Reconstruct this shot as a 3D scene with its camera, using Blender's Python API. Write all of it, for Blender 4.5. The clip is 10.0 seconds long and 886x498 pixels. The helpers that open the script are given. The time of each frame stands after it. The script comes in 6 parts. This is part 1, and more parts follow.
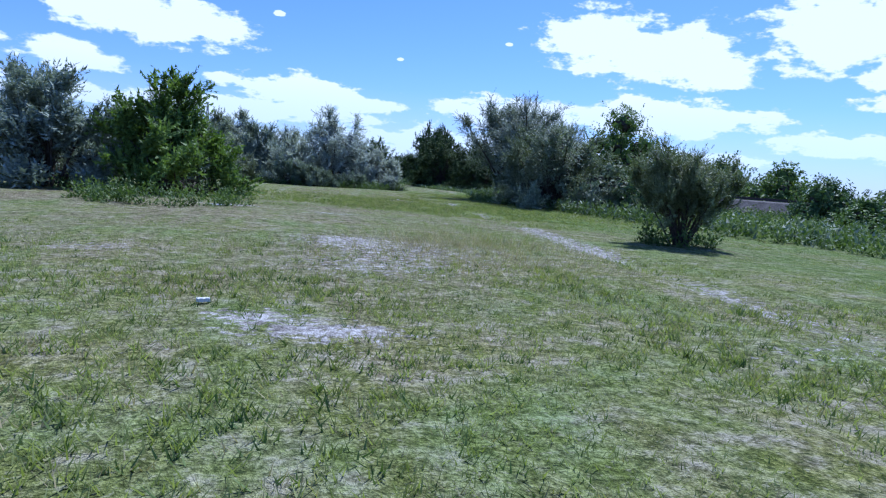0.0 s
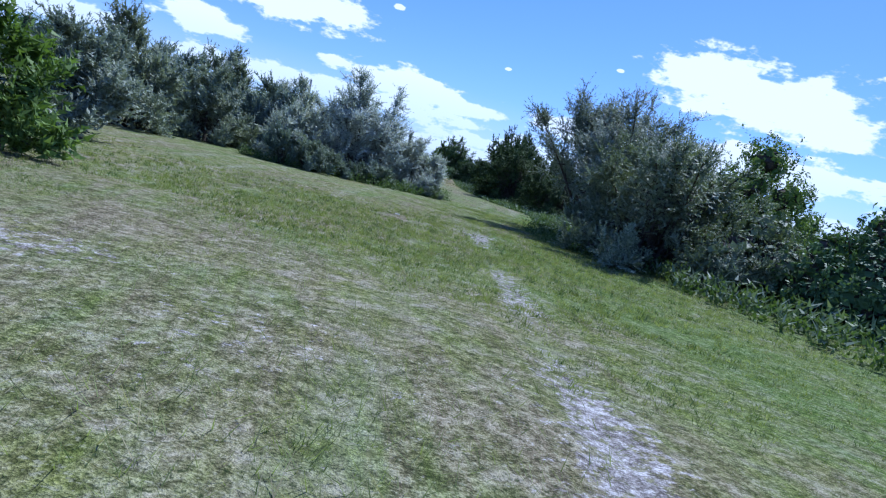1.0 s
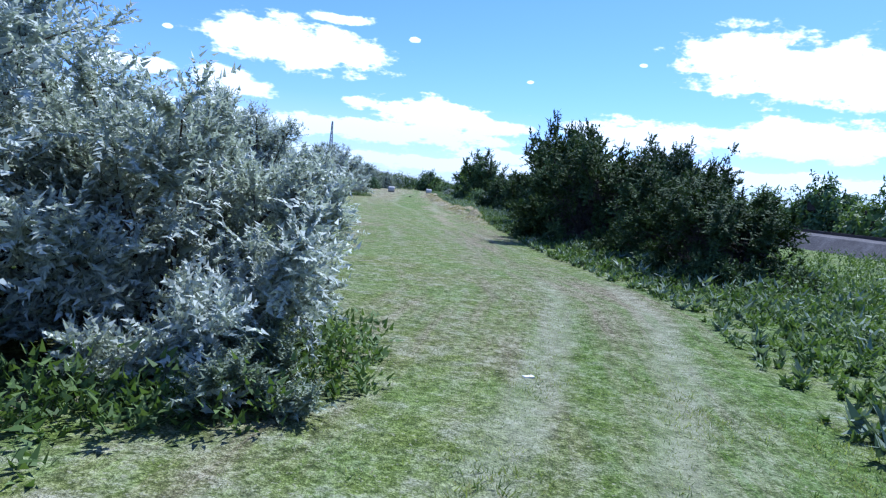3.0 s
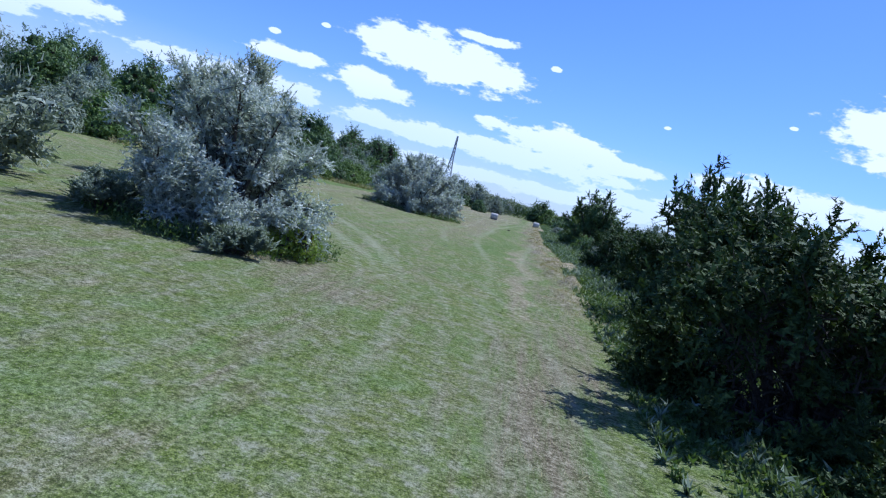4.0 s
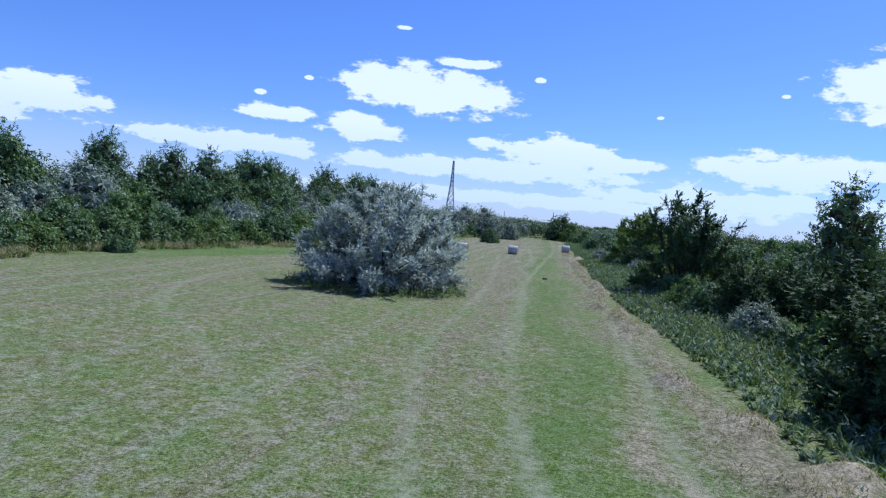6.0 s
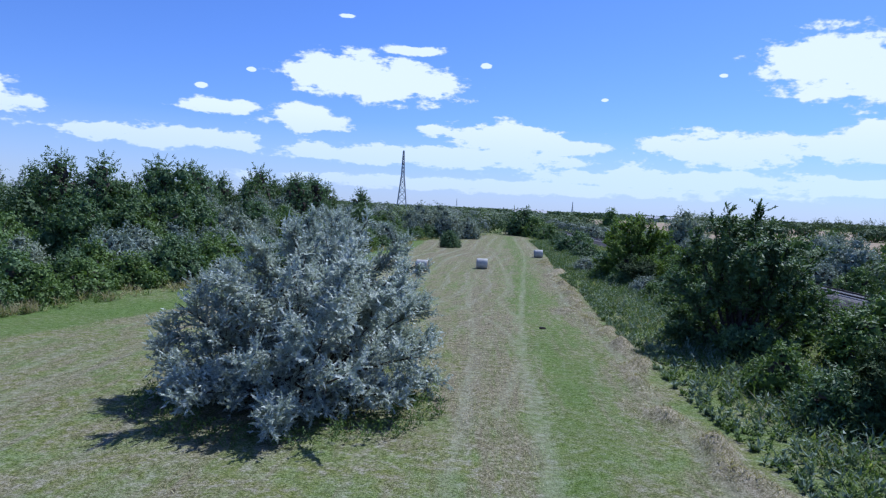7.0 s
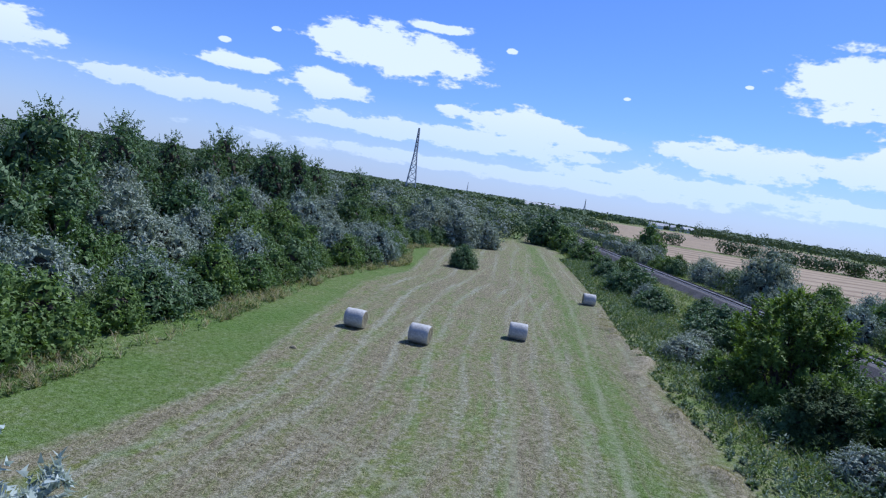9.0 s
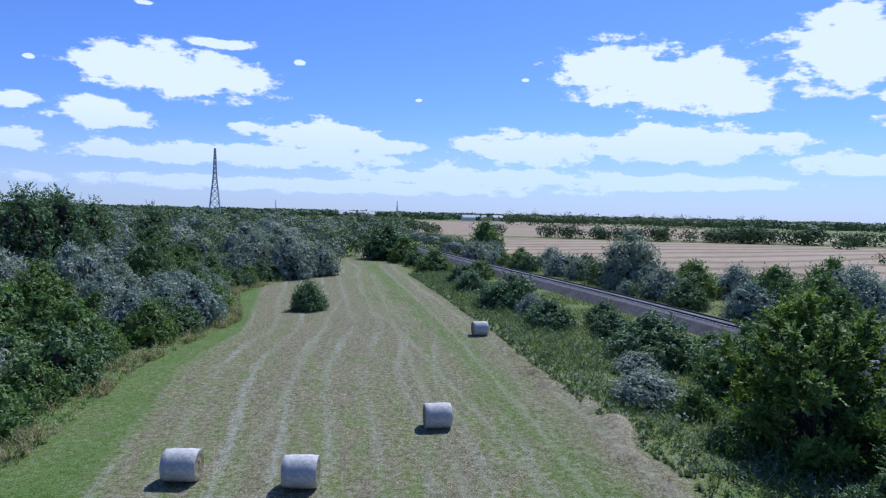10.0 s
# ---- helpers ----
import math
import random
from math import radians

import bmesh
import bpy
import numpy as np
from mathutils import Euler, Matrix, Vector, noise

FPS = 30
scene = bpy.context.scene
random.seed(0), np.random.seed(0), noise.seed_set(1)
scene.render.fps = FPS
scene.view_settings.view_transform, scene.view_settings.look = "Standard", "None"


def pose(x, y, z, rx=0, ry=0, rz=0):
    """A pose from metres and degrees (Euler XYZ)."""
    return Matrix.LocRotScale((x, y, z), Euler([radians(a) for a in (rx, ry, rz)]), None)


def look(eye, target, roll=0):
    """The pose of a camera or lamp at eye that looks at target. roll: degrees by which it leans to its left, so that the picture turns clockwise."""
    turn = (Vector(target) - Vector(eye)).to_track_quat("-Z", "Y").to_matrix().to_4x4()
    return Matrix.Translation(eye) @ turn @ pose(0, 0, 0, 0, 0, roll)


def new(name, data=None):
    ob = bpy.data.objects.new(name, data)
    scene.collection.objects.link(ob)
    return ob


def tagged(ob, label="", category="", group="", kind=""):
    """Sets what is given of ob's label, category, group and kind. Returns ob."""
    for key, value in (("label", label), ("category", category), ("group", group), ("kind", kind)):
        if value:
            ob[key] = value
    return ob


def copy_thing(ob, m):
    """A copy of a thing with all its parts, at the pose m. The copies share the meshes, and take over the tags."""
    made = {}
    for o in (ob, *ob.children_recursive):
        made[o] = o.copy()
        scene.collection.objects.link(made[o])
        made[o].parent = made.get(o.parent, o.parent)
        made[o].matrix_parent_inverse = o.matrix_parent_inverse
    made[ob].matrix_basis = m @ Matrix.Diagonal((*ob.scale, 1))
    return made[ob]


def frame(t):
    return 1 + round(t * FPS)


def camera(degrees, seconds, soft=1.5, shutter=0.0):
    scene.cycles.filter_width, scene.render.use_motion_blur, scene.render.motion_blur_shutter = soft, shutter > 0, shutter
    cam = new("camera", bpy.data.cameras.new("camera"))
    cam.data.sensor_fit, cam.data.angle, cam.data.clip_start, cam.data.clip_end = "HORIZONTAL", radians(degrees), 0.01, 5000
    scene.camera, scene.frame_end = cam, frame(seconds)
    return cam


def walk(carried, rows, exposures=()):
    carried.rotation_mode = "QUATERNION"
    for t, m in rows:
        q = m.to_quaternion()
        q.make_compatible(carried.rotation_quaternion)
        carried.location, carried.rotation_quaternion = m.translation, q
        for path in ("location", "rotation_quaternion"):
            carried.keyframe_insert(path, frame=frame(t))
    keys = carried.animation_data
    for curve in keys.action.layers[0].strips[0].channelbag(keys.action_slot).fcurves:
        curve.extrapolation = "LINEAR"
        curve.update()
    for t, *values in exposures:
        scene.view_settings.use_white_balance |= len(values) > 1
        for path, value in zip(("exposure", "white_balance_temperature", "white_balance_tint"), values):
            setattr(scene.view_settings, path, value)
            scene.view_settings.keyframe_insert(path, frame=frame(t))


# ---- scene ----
import functools

# ---- camera ----
cam = camera(68.0, 10.0, soft=1.2)
PATH = [
    (0.0, 15.28, -143.54, 1.17, 83.67, -4.08, -8.58),
    (0.5, 17.08, -138.26, 1.33, 83.54, -8.24, -5.28),
    (1.0, 18.32, -132.11, 1.42, 83.12, -13.78, -0.90),
    (1.5, 18.81, -125.51, 1.43, 83.49, -8.47, 0.63),
    (2.0, 19.13, -119.21, 1.52, 84.28, 0.73, -0.79),
    (2.5, 19.70, -112.81, 1.90, 84.22, 0.28, -1.20),
    (3.0, 20.12, -106.49, 1.88, 84.68, -5.13, 2.35),
    (3.2, 20.29, -103.97, 1.93, 85.04, -6.85, 5.79),
    (4.3, 20.53, -88.55, 3.59, 84.58, -16.40, 14.05),
    (4.5, 20.41, -85.35, 3.81, 84.43, -16.84, 14.89),
    (5.0, 19.45, -77.07, 4.18, 84.27, -17.28, 15.12),
    (5.5, 17.27, -69.25, 4.19, 86.13, -11.58, 15.30),
    (5.7, 16.39, -66.23, 4.24, 86.85, -8.36, 15.00),
    (6.8, 11.44, -49.29, 6.60, 86.62, -0.32, 9.54),
    (7.0, 11.01, -46.29, 7.14, 86.37, -2.57, 9.01),
    (7.5, 9.86, -39.00, 8.17, 86.29, -7.04, 7.90),
    (8.0, 8.37, -31.67, 9.08, 84.81, -8.76, 8.50),
    (8.2, 7.70, -28.64, 9.35, 84.27, -7.63, 9.36),
    (8.5, 6.62, -24.00, 9.71, 83.99, -8.73, 10.18),
    (9.0, 4.81, -15.95, 10.16, 84.62, -8.92, 9.88),
    (9.5, 2.29, -7.49, 10.31, 86.68, -4.19, 1.46),
    (10.0, -0.00, -0.00, 10.71, 86.79, -1.38, -6.59),
]
walk(cam, [(t, pose(x, y, z, rx, ry, rz)) for t, x, y, z, rx, ry, rz in PATH],
     [(0.0, 0.18, 5180, 12), (1.0, 0.2, 5180, 12), (2.0, 0.06, 5200, 12), (2.5, 0.22, 5200, 12), (3.0, 0.58, 5200, 12), (3.3, 0.5, 5220, 12), (4.3, 0.07, 5300, 12), (5.5, 0.04, 5330, 12), (7.0, 0.0, 5380, 12), (10.0, -0.05, 5400, 12)])

# ---- world, sun ----
SUN_DIR = Vector((0.44, 0.54, 1.0)).normalized()  # towards the sun
sun_data = bpy.data.lights.new("sun", "SUN")
sun_data.energy, sun_data.angle, sun_data.color = 5.0, radians(0.53), (1.0, 0.97, 0.92)
sun = new("sun", sun_data)
sun.matrix_world = look((0, 0, 60), Vector((0, 0, 60)) - SUN_DIR)

world = bpy.data.worlds.new("summer_sky")
scene.world = world
world.use_nodes = True


def build_sky(tree):
    """Clear blue summer sky with fair-weather clouds, given by azimuth, elevation and half sizes in degrees."""
    n, link = tree.nodes, tree.links.new
    n.clear()
    sky = n.new("ShaderNodeTexSky")
    sky.sky_type, sky.sun_disc = "NISHITA", False
    sky.sun_elevation = math.asin(SUN_DIR.z)
    sky.sun_rotation = math.atan2(SUN_DIR.x, SUN_DIR.y)
    sky.air_density, sky.dust_density, sky.ozone_density = 1.0, 0.3, 3.0
    geo = n.new("ShaderNodeTexCoord")
    sep = n.new("ShaderNodeSeparateXYZ")
    link(geo.outputs["Generated"], sep.inputs[0])

    def math_node(op, a, b=None, c=None):
        m = n.new("ShaderNodeMath")
        m.operation = op
        for i, v in enumerate((a, b, c)):
            if v is None:
                continue
            if isinstance(v, (int, float)):
                m.inputs[i].default_value = v
            else:
                link(v, m.inputs[i])
        return m.outputs[0]

    az = math_node("MULTIPLY", math_node("ARCTAN2", sep.outputs[0], sep.outputs[1]), 180 / math.pi)
    el = math_node("MULTIPLY", math_node("ARCSINE", sep.outputs[2]), 180 / math.pi)
    flat = n.new("ShaderNodeCombineXYZ")
    link(az, flat.inputs[0])
    link(el, flat.inputs[1])
    near = [None]

    def cloud(a, e, w, h):
        v = n.new("ShaderNodeVectorMath")
        v.operation = "MULTIPLY_ADD"
        link(flat.outputs[0], v.inputs[0])
        v.inputs[1].default_value = (1 / w, 1 / h, 0)
        v.inputs[2].default_value = (-a / w, -e / h, 0)
        d = n.new("ShaderNodeVectorMath")
        d.operation = "LENGTH"
        link(v.outputs[0], d.inputs[0])
        near[0] = d.outputs["Value"] if near[0] is None else math_node("MINIMUM", near[0], d.outputs["Value"])

    cloud(-16.6, 10.7, 6.5, 2.3)
    cloud(-13.0, 10.3, 6, 1.9)
    cloud(-19.5, 11.0, 4.5, 1.5)
    cloud(-12.4, 13.0, 3.6, 0.5)
    cloud(-27.6, 7.4, 4.2, 0.7)
    cloud(-21.3, 7.0, 4.4, 1.3)
    cloud(-10.0, 6.7, 1.8, 0.5)
    cloud(-4.0, 6.2, 6.2, 1.5)
    cloud(1.2, 5.5, 4.4, 0.9)
    cloud(-10.5, 4.3, 17, 1.1)
    cloud(-31.5, 4.6, 10, 1.1)
    cloud(20.6, 11.9, 5.4, 3.1)
    cloud(26.5, 10.9, 6.6, 2.9)
    cloud(30.0, 9.8, 3.6, 1.9)
    cloud(13.8, 5.6, 8.6, 1.6)
    cloud(26.5, 5.9, 9.5, 1.9)
    cloud(9.0, 3.0, 14, 1)
    cloud(24.0, 2.8, 12, 0.9)
    cloud(-45.0, 6.4, 4.6, 1.9)
    cloud(-49.0, 4.6, 4, 0.9)
    cloud(38.6, 12.6, 6, 3.6)
    cloud(44.0, 10.0, 5, 4.2)
    cloud(40.5, 4.3, 7, 1.2)
    cloud(-29.4, 8.9, 0.5, 0.22)
    cloud(4.3, 9.5, 0.43, 0.17)
    cloud(13.4, 11.3, 0.37, 0.19)
    cloud(-25.5, 10.5, 0.37, 0.19)
    cloud(-5.9, 12.1, 0.56, 0.28)
    cloud(-17.8, 15.4, 0.81, 0.22)
    cloud(34.2, 11.0, 0.31, 0.28)
    cloud(-5.0, 2.0, 26, 0.7)
    # the rest of the sky, behind and above, carries the same kind of cloud
    def noise_node(scale, detail, rough, sx, sy):
        m = n.new("ShaderNodeVectorMath")
        m.operation = "MULTIPLY"
        link(flat.outputs[0], m.inputs[0])
        m.inputs[1].default_value = (sx, sy, 1)
        t = n.new("ShaderNodeTexNoise")
        t.inputs["Scale"].default_value, t.inputs["Detail"].default_value, t.inputs["Roughness"].default_value = scale, detail, rough
        link(m.outputs[0], t.inputs["Vector"])
        return t.outputs["Fac"]

    fine = noise_node(1.0, 3.0, 0.5, 0.36, 0.9)
    broad = noise_node(1.0, 5.0, 0.55, 0.09, 0.2)
    finer = noise_node(1.0, 3.0, 0.5, 1.3, 2.4)
    edge = math_node("ADD", math_node("MULTIPLY_ADD", fine, 1.7, -0.98), math_node("MULTIPLY", finer, 0.45))
    edge = math_node("ADD", edge, math_node("MULTIPLY_ADD", noise_node(1.0, 2.0, 0.45, 3.0, 5.5), 0.32, -0.16))
    shaped = math_node("SUBTRACT", math_node("SUBTRACT", 1.0, near[0]), edge)
    mask = n.new("ShaderNodeMapRange")
    mask.interpolation_type = "SMOOTHSTEP"
    link(shaped, mask.inputs["Value"])
    mask.inputs["From Min"].default_value, mask.inputs["From Max"].default_value = -0.08, 0.22
    away = n.new("ShaderNodeMapRange")
    away.interpolation_type = "SMOOTHSTEP"
    link(math_node("ABSOLUTE", az), away.inputs["Value"])
    away.inputs["From Min"].default_value, away.inputs["From Max"].default_value = 55, 75
    others = n.new("ShaderNodeMapRange")
    others.interpolation_type = "SMOOTHSTEP"
    link(broad, others.inputs["Value"])
    others.inputs["From Min"].default_value, others.inputs["From Max"].default_value = 0.60, 0.72
    cover = math_node("MAXIMUM", mask.outputs[0], math_node("MULTIPLY", others.outputs[0], away.outputs[0]))
    # the lower clouds are thin
    veil = n.new("ShaderNodeMapRange")
    link(el, veil.inputs["Value"])
    veil.inputs["From Min"].default_value, veil.inputs["From Max"].default_value = 1.5, 7.5
    veil.inputs["To Min"].default_value, veil.inputs["To Max"].default_value = 0.5, 1.0
    cover = math_node("MULTIPLY", cover, veil.outputs[0])
    # thin milky air low over the horizon
    low = n.new("ShaderNodeMapRange")
    link(el, low.inputs["Value"])
    low.inputs["From Min"].default_value, low.inputs["From Max"].default_value = 7.0, -1.0
    low.inputs["To Min"].default_value, low.inputs["To Max"].default_value = 0.0, 0.6
    cover = math_node("MAXIMUM", cover, low.outputs[0])
    shade = n.new("ShaderNodeMix")
    shade.data_type = "RGBA"
    link(mask.outputs[0], shade.inputs[0])
    shade.inputs[6].default_value, shade.inputs[7].default_value = CLOUD_SHADE, CLOUD_LIGHT
    tint = n.new("ShaderNodeMix")
    tint.data_type, tint.blend_type = "RGBA", "MULTIPLY"
    tint.inputs[0].default_value = 1.0
    link(sky.outputs[0], tint.inputs[6])
    tint.inputs[7].default_value = SKY_TINT
    mix = n.new("ShaderNodeMix")
    mix.data_type = "RGBA"
    link(cover, mix.inputs[0])
    link(tint.outputs[2], mix.inputs[6])
    link(shade.outputs[2], mix.inputs[7])
    back = n.new("ShaderNodeBackground")
    back.inputs["Strength"].default_value = SKY_STRENGTH
    link(mix.outputs[2], back.inputs[0])
    out = n.new("ShaderNodeOutputWorld")
    link(back.outputs[0], out.inputs[0])


SKY_STRENGTH = 0.10
SKY_TINT = (0.74, 0.88, 1.36, 1)
CLOUD_LIGHT, CLOUD_SHADE = (8.8, 9.3, 9.9, 1), (5.9, 6.7, 8.3, 1)
build_sky(world.node_tree)


# ---- materials ----
def material(name, rough=0.9):
    m = bpy.data.materials.new(name)
    m.use_nodes = True
    b = m.node_tree.nodes["Principled BSDF"]
    b.inputs["Roughness"].default_value = rough
    b.inputs["Specular IOR Level"].default_value = 0.25
    return m, m.node_tree.nodes, m.node_tree.links.new, b


def ramp_node(nodes, stops):
    r = nodes.new("ShaderNodeValToRGB")
    e = r.color_ramp.elements
    while len(e) < len(stops):
        e.new(0.5)
    for s, (p, c) in zip(e, stops):
        s.position, s.color = p, (*c, 1)
    return r


def noise_tex(nodes, link, scale, detail=4.0, rough=0.6, kind="Object"):
    c = nodes.new("ShaderNodeTexCoord")
    t = nodes.new("ShaderNodeTexNoise")
    t.inputs["Scale"].default_value, t.inputs["Detail"].default_value, t.inputs["Roughness"].default_value = scale, detail, rough
    link(c.outputs[kind], t.inputs["Vector"])
    return t


def mix_color(nodes, link, fac, a, b, blend="MIX"):
    m = nodes.new("ShaderNodeMix")
    m.data_type, m.blend_type = "RGBA", blend
    for i, v in ((0, fac), (6, a), (7, b)):
        if isinstance(v, (int, float)):
            m.inputs[i].default_value = v
        elif isinstance(v, tuple):
            m.inputs[i].default_value = (*v, 1)
        else:
            link(v, m.inputs[i])
    return m.outputs[2]


def leaf_material(name, dark, mid, light, through_light=0.25, rough=0.6, speck=0.55, shine=(1.15, 1.25, 0.5)):
    """Leaves: every leaf takes its own tone, patches of the crown lean lighter or darker, and every plant has its own tinge."""
    m, n, link, b = material(name, rough)
    b.inputs["Specular IOR Level"].default_value = 0.2
    geo = n.new("ShaderNodeNewGeometry")
    r = ramp_node(n, [(0.0, dark), (0.5, mid), (1.0, light)])
    big = noise_tex(n, link, 1.3, 4.0, 0.6)
    add = n.new("ShaderNodeMath")
    add.operation = "MULTIPLY_ADD"
    link(geo.outputs["Random Per Island"], add.inputs[0])
    add.inputs[1].default_value = speck
    sub = n.new("ShaderNodeMath")
    sub.operation = "MULTIPLY_ADD"
    link(big.outputs["Fac"], sub.inputs[0])
    sub.inputs[1].default_value, sub.inputs[2].default_value = 1.5, -0.25 - speck / 2
    link(sub.outputs[0], add.inputs[2])
    link(add.outputs[0], r.inputs[0])
    info = n.new("ShaderNodeObjectInfo")
    tinge = ramp_node(n, [(0.0, (1.04, 1.02, 0.90)), (0.5, (1.0, 1.0, 1.0)), (1.0, (0.89, 0.95, 1.0))])
    link(info.outputs["Random"], tinge.inputs[0])
    col = mix_color(n, link, 1.0, r.outputs[0], tinge.outputs[0], "MULTIPLY")
    link(col, b.inputs["Base Color"])
    tr = n.new("ShaderNodeBsdfTranslucent")
    link(mix_color(n, link, 1.0, col, shine, "MULTIPLY"), tr.inputs[0])
    mx = n.new("ShaderNodeMixShader")
    mx.inputs[0].default_value = through_light
    link(b.outputs[0], mx.inputs[1])
    link(tr.outputs[0], mx.inputs[2])
    link(mx.outputs[0], n["Material Output"].inputs[0])
    return m


SILVER = leaf_material("silver_leaves", (0.20, 0.235, 0.175), (0.45, 0.485, 0.41), (0.70, 0.73, 0.655), 0.26, 0.5, shine=(1.0, 1.05, 0.85))
GREYGREEN = leaf_material("grey_green_leaves", (0.11, 0.14, 0.09), (0.25, 0.29, 0.22), (0.43, 0.47, 0.39), 0.2, 0.55, shine=(1.05, 1.1, 0.75))
SAGE = leaf_material("sage_leaves", (0.07, 0.095, 0.045), (0.165, 0.20, 0.11), (0.30, 0.34, 0.21), 0.2, 0.55)
DUSKY = leaf_material("dusky_silver_leaves", (0.085, 0.115, 0.065), (0.205, 0.245, 0.165), (0.39, 0.43, 0.34), 0.18, 0.55)
DARK = leaf_material("dark_leaves", (0.042, 0.072, 0.026), (0.102, 0.162, 0.062), (0.20, 0.27, 0.115), 0.2, 0.55)
GREEN = leaf_material("green_leaves", (0.055, 0.095, 0.022), (0.125, 0.19, 0.052), (0.235, 0.31, 0.10), 0.25, 0.55)
DEEP = leaf_material("deep_green_leaves", (0.022, 0.038, 0.012), (0.056, 0.089, 0.029), (0.13, 0.18, 0.067), 0.10, 0.75)
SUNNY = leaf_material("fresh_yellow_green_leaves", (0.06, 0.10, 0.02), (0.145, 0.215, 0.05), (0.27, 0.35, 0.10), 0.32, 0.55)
LIME = leaf_material("yellow_green_leaves", (0.10, 0.15, 0.02), (0.21, 0.29, 0.04), (0.33, 0.40, 0.07), 0.3, 0.5)
WEED = leaf_material("weed_leaves", (0.045, 0.080, 0.019), (0.097, 0.152, 0.043), (0.20, 0.26, 0.095), 0.26, 0.6)
GREYWEED = leaf_material("grey_weed_leaves", (0.085, 0.12, 0.068), (0.175, 0.225, 0.138), (0.32, 0.365, 0.27), 0.2, 0.6)
GRASS = leaf_material("grass_blades", (0.13, 0.16, 0.045), (0.23, 0.265, 0.095), (0.37, 0.40, 0.18), 0.45, 0.6)
FAR_OLEASTER = leaf_material("far_oleaster_leaves", (0.07, 0.09, 0.06), (0.19, 0.215, 0.17), (0.34, 0.365, 0.31), 0.1, 0.7, 0.22)
FAR_DARK = leaf_material("far_dark_leaves", (0.03, 0.05, 0.022), (0.075, 0.115, 0.05), (0.14, 0.19, 0.085), 0.1, 0.7, 0.22)
FAR_GREEN = leaf_material("far_green_leaves", (0.04, 0.065, 0.02), (0.10, 0.145, 0.05), (0.18, 0.235, 0.085), 0.12, 0.7, 0.22)
DRYGRASS = leaf_material("dry_grass", (0.22, 0.185, 0.10), (0.36, 0.31, 0.19), (0.52, 0.47, 0.33), 0.3, 0.7)


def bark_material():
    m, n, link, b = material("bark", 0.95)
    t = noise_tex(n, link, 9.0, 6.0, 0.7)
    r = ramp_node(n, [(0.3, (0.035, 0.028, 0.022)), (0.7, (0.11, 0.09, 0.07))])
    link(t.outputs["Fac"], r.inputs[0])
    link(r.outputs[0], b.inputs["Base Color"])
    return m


# bark of stems; the same tone fills crowns inside in place of shade
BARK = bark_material()


